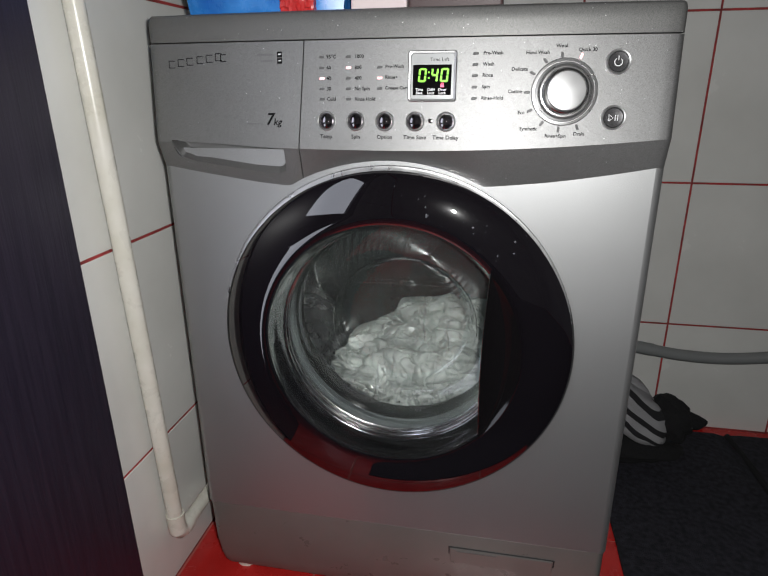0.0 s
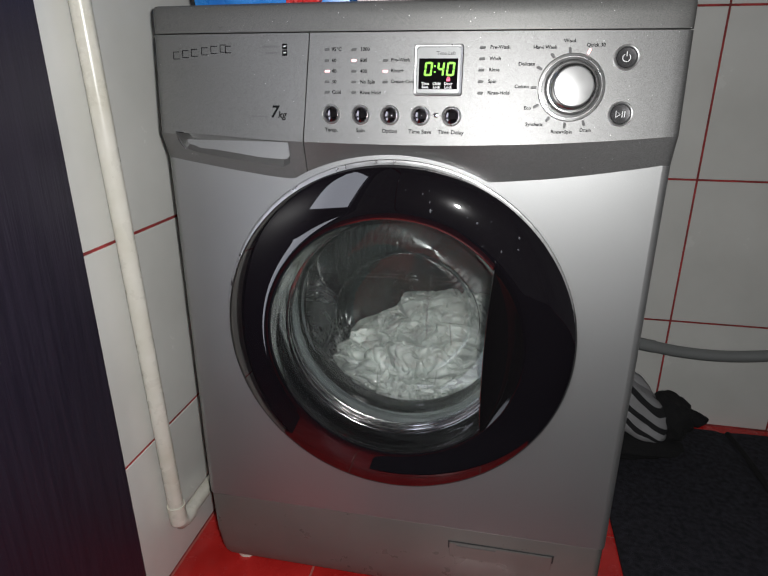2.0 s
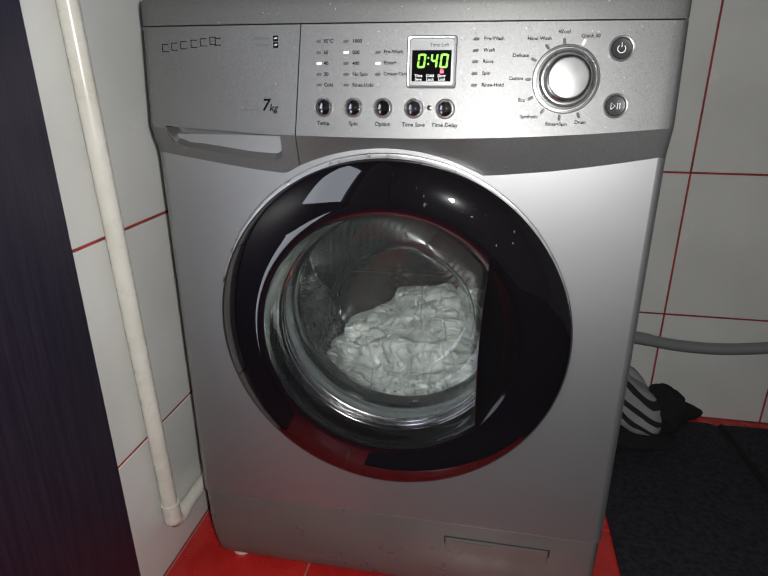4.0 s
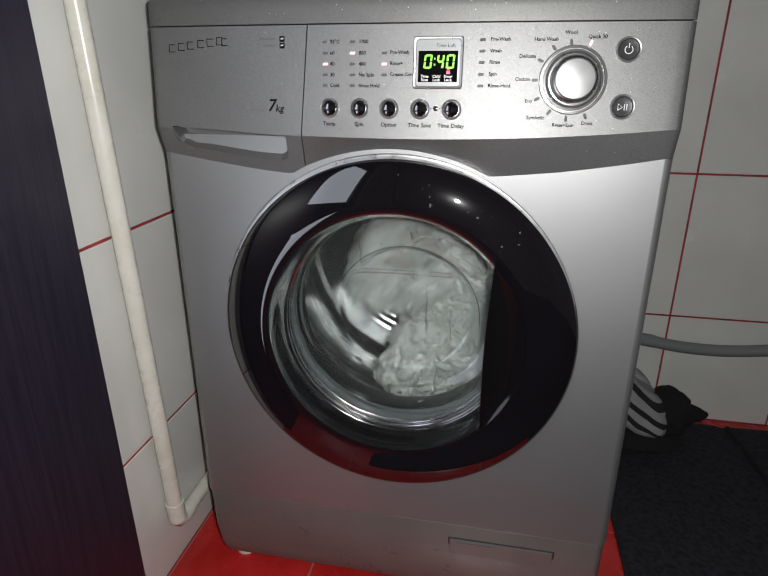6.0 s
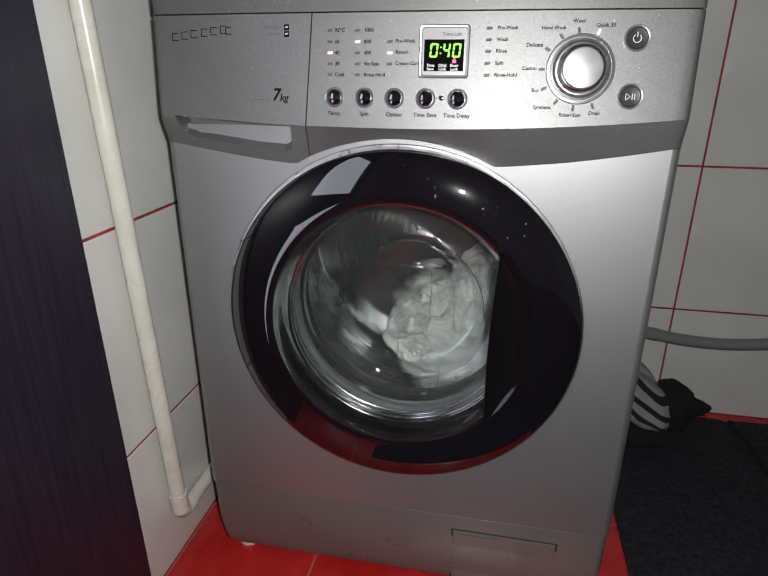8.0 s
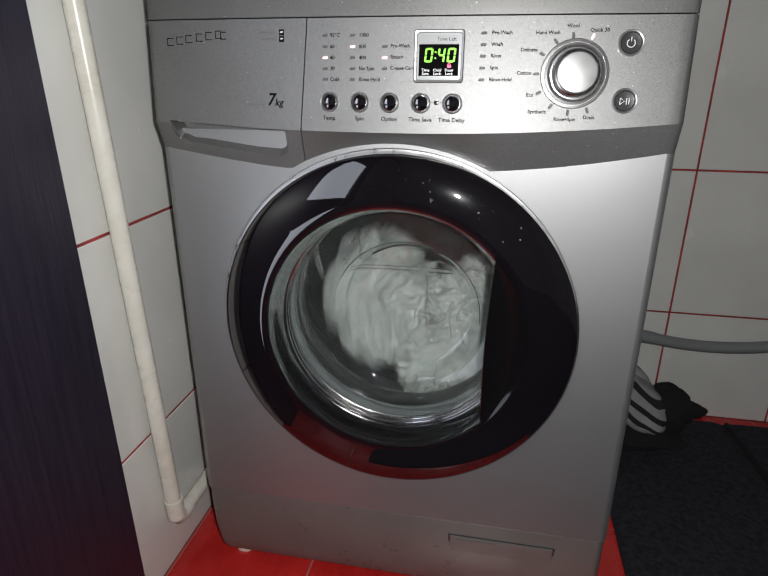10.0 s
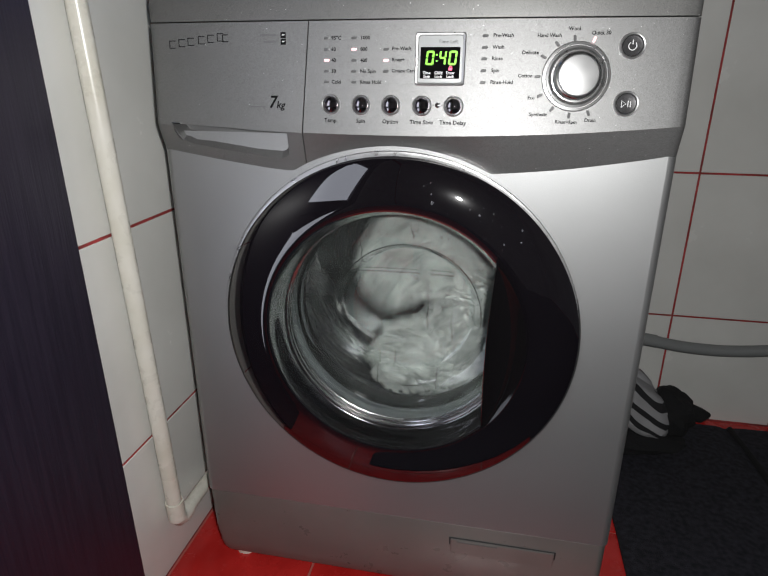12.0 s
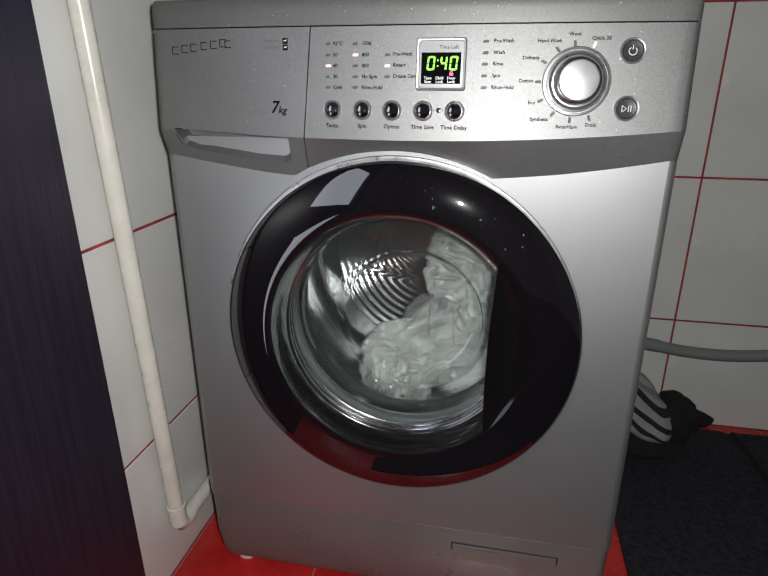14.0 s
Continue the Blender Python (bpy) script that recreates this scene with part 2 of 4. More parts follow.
def tube(points, radius, segments=14, bm=None):
    """A round tube along a smooth line of points."""
    bm = bm or bmesh.new()
    pts = [Vector(p) for p in points]
    rings = []
    for i, p in enumerate(pts):
        d = (pts[min(i + 1, len(pts) - 1)] - pts[max(i - 1, 0)]).normalized()
        side = d.cross(Vector((0.3, 0.2, 1) if abs(d.z) < 0.9 else (1, 0.2, 0.1))).normalized()
        up = side.cross(d)
        r = radius(i / (len(pts) - 1)) if callable(radius) else radius
        rings.append([bm.verts.new(p + r * (math.cos(a) * side + math.sin(a) * up)) for a in (2 * math.pi * k / segments for k in range(segments))])
    for a, b in zip(rings, rings[1:]):
        for k in range(segments):
            bm.faces.new((a[k], a[(k + 1) % segments], b[(k + 1) % segments], b[k]))
    bm.faces.new(rings[0])
    bm.faces.new(list(reversed(rings[-1])))
    return bm


def lettering(name, text, size, mat, parent, m, align="LEFT", slant=0.0, bold=0.0, label=""):
    """Printed words as a thin mesh; m carries the text's own plane into the world."""
    cu = bpy.data.curves.new(name, "FONT")
    cu.body, cu.size, cu.align_x, cu.align_y, cu.shear, cu.offset = text, size, align, "CENTER", slant, bold
    cu.resolution_u = 2
    tmp = new(name, cu)
    bpy.context.view_layer.update()
    me = bpy.data.meshes.new_from_object(tmp.evaluated_get(bpy.context.evaluated_depsgraph_get()))
    bpy.data.objects.remove(tmp)
    me.transform(m)
    return linked(name, me, mat, parent, label, smooth=False)


# ---- the room ----
LEFT, BACK, RIGHT, FRONT, CEILING = -0.370, 0.630, 1.55, -2.2, 2.45
ROW0, ROW, COL = 0.255, 0.3155, 0.25
JOINT = 0.0040


def wall(name, bm, label):
    return tagged(part(name, bm, GROUT, None, "", False), label, "wall", "", "structure")


wall_left = wall("wall_left", rbox(LEFT - 0.15, LEFT, FRONT, BACK + 0.15, -0.1, CEILING), "white glazed tile wall with red grout lines")
wall_back = wall("wall_back", rbox(LEFT, RIGHT, BACK, BACK + 0.15, -0.1, CEILING), "white glazed tile wall with red grout lines")
wall_right = tagged(part("wall_right", rbox(RIGHT, RIGHT + 0.15, FRONT, BACK + 0.15, -0.1, CEILING), PLASTER), "plain pale plaster wall", "wall", "", "structure")
wall_front = tagged(part("wall_front", rbox(LEFT - 0.15, RIGHT + 0.15, FRONT - 0.15, FRONT, -0.1, CEILING), PLASTER), "plain pale plaster wall", "wall", "", "structure")
ceiling = tagged(part("ceiling", rbox(LEFT - 0.15, RIGHT + 0.15, FRONT - 0.15, BACK + 0.15, CEILING, CEILING + 0.1), PLASTER), "plain pale ceiling", "ceiling", "", "structure")
floor = tagged(part("floor", rbox(LEFT - 0.15, RIGHT + 0.15, FRONT - 0.15, BACK + 0.15, -0.12, -0.0025), FLOOR_GROUT, None, "", False), "glossy red ceramic tile floor", "floor", "", "structure")


# ---- washing machine ----
HALF = 0.2975           # half of its width
DEPTH = 0.54
AXIS = 0.458            # height of the drum's axis
machine = tagged(new("washing_machine"), "silver front-loading washing machine with chrome-ringed round door, washing", "washing machine")


def bow(x):
    return 0.013 * (x / HALF) ** 2


def brow(x):
    """Height of the crease across the control panel."""
    return 0.7025 + 0.0145 * (abs(x) / 0.29) ** 2 * (1.0 if x > 0 else 0.4)


def hem(x):
    """Height of the control panel's lower edge, arched over the door."""
    side = (0.6605 + 0.0205 * max(0.0, (x - 0.108) / 0.185) ** 1.15) if x > 0 else (0.6555 + 0.0170 * max(0.0, (-x - 0.108) / 0.185) ** 1.15)
    r = 0.2305
    arch = AXIS + math.sqrt(max(0.0, r * r - x * x)) if abs(x) < r else 0.0
    return max(side, arch)


def front_y(x, z):
    """How far the control panel stands out at a place on it."""
    top, mid, low = -0.0128 + bow(x), -0.0240 + bow(x), -0.0010 + 0.25 * bow(x)
    if z >= brow(x):
        return mid + (top - mid) * (z - brow(x)) / (0.819 - brow(x))
    return low + (mid - low) * max(0.0, (z - hem(x)) / max(1e-4, brow(x) - hem(x)))


def fascia(x_of, columns, flip=False):
    """A solid slab with the panel's cross section; x_of(u, v) gives x over the slab."""
    bm = bmesh.new()
    rows = 20
    front = []
    for i in range(columns + 1):
        line = []
        for j in range(rows + 1):
            v = j / rows
            x = x_of(i / columns, 1.0)
            if v < 0.3:
                z = hem(x) + (brow(x) - hem(x)) * (v / 0.3)
            else:
                z = brow(x) + (0.819 - brow(x)) * (v - 0.3) / 0.7
            x = x_of(i / columns, (z - 0.66) / 0.16)
            y = front_y(x, z)
            edge = max(0.0, abs(x) - (HALF - 0.008)) / 0.008
            y += 0.010 * (1 - math.sqrt(max(0.0, 1 - min(edge, 1.0) ** 2)))
            line.append(bm.verts.new((x, y, z)))
        front.append(line)
    back = [[bm.verts.new((v.co.x, 0.02, v.co.z)) for v in line] for line in front]
    for i in range(columns):
        for j in range(rows):
            bm.faces.new((front[i][j], front[i + 1][j], front[i + 1][j + 1], front[i][j + 1]))
            bm.faces.new((back[i][j], back[i][j + 1], back[i + 1][j + 1], back[i + 1][j]))
        bm.faces.new((front[i][0], back[i][0], back[i + 1][0], front[i + 1][0]))
        bm.faces.new((front[i][rows], front[i + 1][rows], back[i + 1][rows], back[i][rows]))
    for j in range(rows):
        bm.faces.new((front[0][j], front[0][j + 1], back[0][j + 1], back[0][j]))
        bm.faces.new((front[columns][j], back[columns][j], back[columns][j + 1], front[columns][j + 1]))
    return bm


def seam(v):
    """The slanting joint between detergent drawer and control panel."""
    return -0.1115 + 0.0125 * min(1.0, max(0.0, v))


EDGE = [0.0, 0.0005, 0.0015, 0.003, 0.005, 0.008]


def panel_x(u, v):
    s = seam(v) + 0.0007
    n = u * 44
    if n > 39:
        return HALF - EDGE[5 - int(round(n - 39))]
    return s + (HALF - 0.008 - s) * n / 39


def drawer_x(u, v):
    s = seam(v) - 0.0007
    n = u * 29
    if n < 5:
        return -HALF + EDGE[int(round(n))]
    return -HALF + 0.008 + (s + HALF - 0.008) * (n - 5) / 24


panel = part("control_panel", fascia(panel_x, 44), SILVER_PANEL, machine)
drawer = part("detergent_drawer", fascia(drawer_x, 29), SILVER_PANEL, machine)


def carve(ob, cutter_bm):
    """Cut a solid out of a part for good."""
    cut = part("cutter", cutter_bm, SILVER_PANEL)
    mod = ob.modifiers.new("cut", "BOOLEAN")
    mod.object, mod.solver = cut, "EXACT"
    bpy.context.view_layer.update()
    me = bpy.data.meshes.new_from_object(ob.evaluated_get(bpy.context.evaluated_depsgraph_get()))
    ob.modifiers.clear()
    old = ob.data
    ob.data = me
    for p in me.polygons:
        p.use_smooth = True
    me.set_sharp_from_angle(angle=radians(22))
    bpy.data.objects.remove(cut)
    bpy.data.meshes.remove(old)


def pocket():
    """The slanting finger grip under the drawer's front."""
    bm = bmesh.new()
    outline = [(-0.2735, 0.7095), (-0.200, 0.7065), (-0.127, 0.7020), (-0.1280, 0.688), (-0.1310, 0.674), (-0.1400, 0.6665), (-0.200, 0.6745), (-0.250, 0.6820), (-0.265, 0.6885)]
    mid = Vector((-0.2, 0, 0.691))
    near = [bm.verts.new((x, -0.06, z)) for x, z in outline]
    lip = [bm.verts.new((x, -0.010, z)) for x, z in outline]
    far = [bm.verts.new((mid.x + (x - mid.x) * 0.97, 0.010, mid.z + (z - mid.z) * 0.38 + 0.0105)) for x, z in outline]
    bm.faces.new(near)
    bm.faces.new(list(reversed(far)))
    for a, b in ((near, lip), (lip, far)):
        for i in range(len(outline)):
            j = (i + 1) % len(outline)
            bm.faces.new((a[i], b[i], b[j], a[j]))
    bmesh.ops.recalc_face_normals(bm, faces=bm.faces)
    return bm


carve(drawer, pocket())
grip_line = [(-0.2620, 0.7098), (-0.2735, 0.7100), (-0.2722, 0.7020), (-0.2695, 0.6935), (-0.2660, 0.6895)]
part("grip_edge", tube([(x, front_y(x, z) - 0.0004, z) for x, z in grip_line], 0.0008, 8), BRIGHT_CHROME, drawer, "thin bright metal edge of the finger grip")


def body_shell():
    """Sheet-metal front with its round opening, rounded corners and the two sides."""
    bm = bmesh.new()
    low, high, flat, r = 0.1585, 0.70, HALF - 0.010, 0.010
    n = 96
    inner, outer = [], []
    for i in range(n):
        a = 2 * math.pi * i / n
        c, s = math.cos(a), math.sin(a)
        inner.append(bm.verts.new((0.195 * c, 0, AXIS + 0.195 * s)))
        reach = min(flat / abs(c) if abs(c) > 1e-6 else 9, ((high - AXIS) if s > 0 else (AXIS - low)) / abs(s) if abs(s) > 1e-6 else 9)
        outer.append(bm.verts.new((reach * c, 0, AXIS + reach * s)))
    for i in range(n):
        j = (i + 1) % n
        bm.faces.new((inner[i], inner[j], outer[j], outer[i]))
    for sx in (-1, 1):
        for sz in (low, high):
            a, b = sorted((v for v in outer), key=lambda v: (v.co.x - sx * flat) ** 2 + (v.co.z - sz) ** 2)[:2]
            if abs(a.co.x - b.co.x) > 1e-5 and abs(a.co.z - b.co.z) > 1e-5:
                bm.faces.new((a, b, bm.verts.new((sx * flat, 0, sz))))
    back = [bm.verts.new((v.co.x, 0.02, v.co.z)) for v in inner]
    for i in range(n):
        j = (i + 1) % n
        bm.faces.new((inner[i], back[i], back[j], inner[j]))
    for sx in (-1, 1):
        ring = [(flat + r * math.sin(radians(a)), r - r * math.cos(radians(a))) for a in (0, 15, 30, 45, 60, 75, 90)] + [(HALF, DEPTH), (HALF - 0.01, DEPTH), (HALF - 0.01, 0.02)]
        lo = [bm.verts.new((sx * x, y, low)) for x, y in ring]
        hi = [bm.verts.new((sx * x, y, 0.818)) for x, y in ring]
        for k in range(len(ring) - 1):
            bm.faces.new((lo[k], lo[k + 1], hi[k + 1], hi[k]))
    back_wall = [bm.verts.new(c) for c in ((-HALF + 0.01, DEPTH, 0.03), (HALF - 0.01, DEPTH, 0.03), (HALF - 0.01, DEPTH, 0.818), (-HALF + 0.01, DEPTH, 0.818))]
    bm.faces.new(back_wall)
    return bm


body = part("body", body_shell(), SILVER, machine)


def worktop():
    bm = bmesh.new()
    n = 40
    xs = [-HALF + e for e in EDGE] + [-HALF + 0.008 + (2 * HALF - 0.016) * i / n for i in range(1, n)] + [HALF - e for e in reversed(EDGE)]
    lines = []
    for x in xs:
        edge = max(0.0, abs(x) - (HALF - 0.008)) / 0.008
        y = -0.0123 + bow(x) + 0.010 * (1 - math.sqrt(max(0.0, 1 - min(edge, 1) ** 2)))
        drop = 0.004 * (1 - math.sqrt(max(0.0, 1 - min(edge, 1) ** 2)))
        prof = [(0.02, 0.8205), (y, 0.8205), (y + 0.0005, 0.835), (y + 0.0015, 0.845 - drop), (y + 0.003, 0.848 - drop), (y + 0.006, 0.850 - drop), (DEPTH + 0.01, 0.850 - drop), (DEPTH + 0.01, 0.8205)]
        lines.append([bm.verts.new((x, py, pz)) for py, pz in prof])
    for a, b in zip(lines, lines[1:]):
        for k in range(len(a)):
            m = (k + 1) % len(a)
            bm.faces.new((a[k], a[m], b[m], b[k]))
    bm.faces.new(lines[0])
    bm.faces.new(list(reversed(lines[-1])))
    return bm


part("worktop", worktop(), SILVER_SIDE, machine, "grey plastic worktop lid")


def plinth_shell():
    """Kick plate: leans back towards the floor, with rounded ends."""
    bm = bmesh.new()
    n = 24
    lines = []
    for j, (z, y, pull) in enumerate(((0.1570, 0.012, 0.001), (0.1570, 0.0030, 0.0004), (0.1562, 0.0020, 0.0), (0.120, 0.0030, 0.0), (0.080, 0.006, 0.0), (0.045, 0.012, 0.001), (0.029, 0.016, 0.003), (0.021, 0.020, 0.006), (0.019, 0.05, 0.010))):
        half = HALF - 0.0012 - pull
        line = [bm.verts.new((-half, 0.30, z))]
        for k in range(7):
            a = radians(90 * k / 6)
            line.append(bm.verts.new((-half + 0.012 - 0.012 * math.cos(a), y + 0.012 - 0.012 * math.sin(a), z)))
        for k in range(1, n):
            x = (-half + 0.012) + (2 * half - 0.024) * k / n
            line.append(bm.verts.new((x, y, z)))
        for k in range(7):
            a = radians(90 * k / 6)
            line.append(bm.verts.new((half - 0.012 + 0.012 * math.sin(a), y + 0.012 - 0.012 * math.cos(a), z)))
        line.append(bm.verts.new((half, 0.30, z)))
        lines.append(line)
    for a, b in zip(lines, lines[1:]):
        for k in range(len(a) - 1):
            bm.faces.new((a[k], a[k + 1], b[k + 1], b[k]))
    return bm


plinth = part("plinth", plinth_shell(), KICK, machine, "grey plastic kick plate")


def hatch_shell():
    bm = rbox(0.0820, 0.229, 0.0004, 0.016, 0.026, 0.1320, 0.002, 2)
    for v in bm.verts:
        v.co.y += 0.00 + max(0.0, 0.1320 - v.co.z) ** 2 * 1.3
    return bm


hatch = part("filter_hatch", hatch_shell(), KICK, machine)
bm = rbox(0.0802, 0.2308, 0.0012, 0.010, 0.0246, 0.1328, 0.0003, 1)
for v in bm.verts:
    v.co.y += max(0.0, 0.1328 - v.co.z) ** 2 * 1.25
part("hatch_gap", bm, CAVITY, hatch)
part("hatch_grip", rbox(0.092, 0.150, -0.0002, 0.006, 0.1255, 0.1285, 0.0012), SILVER_SIDE, hatch)
for x, y in ((-0.266, 0.050), (0.266, 0.050), (-0.266, 0.49), (0.266, 0.49)):
    part("foot", lathe([(0.0, 0.0), (0.017, 0.0), (0.017, 0.007), (0.012, 0.010), (0.012, 0.05), (0.0, 0.05)], segments=20), PIPE, machine, "pale plastic foot").matrix_basis = Matrix.Translation((x, y, 0)) @ pose(0, 0, 0, 90)

# ---- door ----
DOOR_X = -0.004
door = new("door")
door.parent = machine
RING_Z = 0.4545


def sagged(bm):
    """The ring's outer edge sits a little lower than its opening."""
    for v in bm.verts:
        r = math.hypot(v.co.x - DOOR_X, v.co.z - RING_Z)
        v.co.z -= 0.0030 * min(1.0, max(0.0, (r - 0.168) / 0.055))
    return bm


part("outer_rim", lathe([(0.200, -0.001), (0.2262, -0.001), (0.2270, -0.004), (0.2260, -0.0062), (0.2236, -0.0066), (0.215, -0.005)], DOOR_X - 0.0006, RING_Z + 0.0026, 128), BRUSHED, door, "satin silver rim of the door")


def ring_profile():
    """Steep at its outer edge, flattening to a crest, then falling to the lip."""
    pts, r, y = [(0.2288, -0.0020)], 0.2288, -0.0020
    while r > 0.1625:
        u = (0.2288 - r) / 0.0523
        tilt = 8 + 17 * max(0.0, (r - 0.180) / 0.0488) ** 1.2 + 45 * max(0.0, 1 - u) ** 16
        if r < 0.1790:
            tilt = 8 - 30 * min(1.0, (0.1790 - r) / 0.0160) ** 1.5
        r -= 0.0011 * math.cos(radians(tilt))
        y -= 0.0011 * math.sin(radians(tilt))
        pts.append((r, y))
    return pts


RING = ring_profile()
CUT = [k for k, (r, y) in enumerate(RING) if r < 0.1640][0]
RIM = [k for k, (r, y) in enumerate(RING) if r < 0.2215][0]
part("outer_bezel", sagged(lathe(RING[:RIM + 1], DOOR_X, RING_Z, 160)), RING_GLOSS, door, "black glossy outer edge of the ring")
part("gloss_ring", sagged(lathe(RING[RIM:CUT + 1], DOOR_X, RING_Z, 192)), RING_GLOSS, door, "wide mirror-glossy black door ring")
part("inner_bezel", lathe(RING[CUT:] + [(0.1604, -0.0135), (0.1588, -0.0090), (0.1566, -0.0035), (0.1543, 0.0020), (0.1524, 0.0075), (0.1510, 0.0130), (0.1502, 0.0165)], DOOR_X, RING_Z, 128), INNER_CHROME, door, "black glossy inner slope of the ring")
part("inner_lip", lathe([(0.1600, 0.0120), (0.1512, 0.0122), (0.1502, 0.0130), (0.1499, 0.0148), (0.1504, 0.0166), (0.1497, 0.0182), (0.1488, 0.0190), (0.1486, 0.0220), (0.1500, 0.0250), (0.1550, 0.0270)], DOOR_X, AXIS, 128), POLISHED, door, "stepped polished metal lip round the glass")

BEADS = ((0.1506, 0.0130, 0.0021, AXIS - 0.001), (0.1490, 0.0180, 0.0018, AXIS), (0.1480, 0.0225, 0.0011, AXIS), (0.1622, -0.0180, 0.0007, RING_Z))
for r, y, thin, height in BEADS:
    part("chrome_bead", lathe([(r + thin * math.cos(radians(a)), y + thin * math.sin(radians(a))) for a in range(0, 361, 30)], DOOR_X, height, 128), SATIN if r > 0.16 else BEAD, door, "thin bright chrome bead round the glass")

bowl = [(0.1496, 0.0195), (0.1486, 0.0205), (0.1480, 0.023), (0.1481, 0.027), (0.1478, 0.031), (0.1479, 0.035), (0.1477, 0.039), (0.1477, 0.043), (0.1475, 0.047), (0.1474, 0.050), (0.1472, 0.053), (0.1463, 0.0575), (0.1446, 0.0615), (0.1415, 0.0645), (0.1360, 0.0665), (0.1280, 0.0690), (0.1180, 0.0720), (0.1090, 0.0748), (0.1045, 0.0772), (0.1015, 0.0812), (0.0990, 0.0865), (0.0965, 0.0915), (0.0935, 0.0945), (0.0890, 0.0962)]
bowl += [(0.0860 - 0.0040 * k, 0.0968 + 0.0050 * (1 - ((0.0860 - 0.0040 * k) / 0.0860) ** 2)) for k in range(21)] + [(0.0, 0.1018)]
WINDOW_X, WINDOW_DROP = 0.004, 0.012       # the bowl's deep end sits off its axis
BROW_Z = AXIS + 0.043                      # and slopes forward above this height


def bowl_face(r):
    """Depth of the bowl's front skin at a radius."""
    line = [p for p in bowl if p[1] > 0.0610]
    for (r0, y0), (r1, y1) in zip(line, line[1:]):
        if r1 <= r <= r0:
            return y0 + (y1 - y0) * (r0 - r) / max(1e-6, r0 - r1)
    return line[0][1]


def brow_limit(z):
    return max(0.0735, 0.0995 - 0.24 * (z - BROW_Z))


def window_share(r):
    w = min(1.0, max(0.0, (0.126 - r) / 0.021))
    return w * w * (3 - 2 * w)


def bowl_shell(depth=0.0020, segments=160):
    """The bowl with both its skins: its deep end shifted, its upper part sloped."""
    bm = bmesh.new()
    line = thick(bowl, depth)
    rings = []
    for i in range(segments):
        c, s = math.cos(2 * math.pi * i / segments), math.sin(2 * math.pi * i / segments)
        ring = []
        for k, (r, y) in enumerate(line):
            w = window_share(r)
            z = AXIS + r * s - WINDOW_DROP * w
            if r < 0.1405:
                y = min(y, brow_limit(z) + (1.15 * depth if k >= len(bowl) else 0.0))
            ring.append(bm.verts.new((DOOR_X + r * c + WINDOW_X * w, y, z)))
        rings.append(ring)
    for a, b in zip(rings, rings[1:] + rings[:1]):
        for k in range(len(line)):
            m = (k + 1) % len(line)
            if line[k][0] > 0 or line[m][0] > 0:
                bm.faces.new((a[k], b[k], b[m], a[m]))
    bmesh.ops.remove_doubles(bm, verts=bm.verts, dist=1e-6)
    return bm


def behind_glass(x, z):
    """Depth of the bowl's inner skin at a place on it."""
    r = math.hypot(x - DOOR_X - WINDOW_X, z - AXIS + WINDOW_DROP)
    if r > 0.108:
        r = min(0.1405, math.hypot(x - DOOR_X, z - AXIS))
    return min(bowl_face(r), brow_limit(z)) + 0.0024


def thick(profile, depth):
    """A profile doubled at an even distance along its normals, back to its start."""
    back = []
    for k, (r, y) in enumerate(profile):
        a, b = profile[max(k - 1, 0)], profile[min(k + 1, len(profile) - 1)]
        d = Vector((b[0] - a[0], b[1] - a[1])).normalized()
        back.append((max(0.0, r - depth * d.y) if r > 0 else 0.0, y + depth * d.x))
    return list(profile) + back[::-1]


glass = part("glass_bowl", bowl_shell(), GLASS, door, "clear deep glass bowl")
glass.visible_shadow = False


def handle_plate():
    """Black grip plate that closes one side of the ring's opening, hollowed for the fingers."""
    bm = bmesh.new()
    r, cut = 0.1600, 0.1165
    zs = math.sqrt(r * r - cut * cut)
    n, m = 28, 12
    lines = []
    for i in range(n + 1):
        z = -zs + 2 * zs * i / n
        right = math.sqrt(max(0.0, r * r - z * z))
        left = cut - 0.0035 * (1 - (z / zs) ** 2) + 0.002 * (z / zs)
        line = []
        for k in range(m + 1):
            u = k / m
            x = left + (right - left) * u
            w = math.sin(math.pi * min(1, u)) * (1 - (z / zs) ** 2)
            line.append(bm.verts.new((x, -0.034 + 0.007 * w, AXIS + z)))
        lines.append(line)
    for a, b in zip(lines, lines[1:]):
        for k in range(m):
            bm.faces.new((a[k], a[k + 1], b[k + 1], b[k]))
    rim = [[bm.verts.new((v.co.x, 0.020, v.co.z)) for v in (line[0],)][0] for line in lines]
    for i in range(n):
        bm.faces.new((lines[i][0], lines[i + 1][0], rim[i + 1], rim[i]))
    bmesh.ops.remove_doubles(bm, verts=bm.verts, dist=1e-5)
    return bm


handle = part("door_handle", handle_plate(), BLACK_GLOSS, door, "black finger grip plate of the door")
zs = 0.1095
part("handle_edge", tube([(0.1165 - 0.0035 * (1 - (z / zs) ** 2) + 0.002 * (z / zs), -0.0345, AXIS + z) for z in (zs * (i / 12 - 1) for i in range(25))], 0.0006, 8), POLISHED, handle, "thin chrome edge")

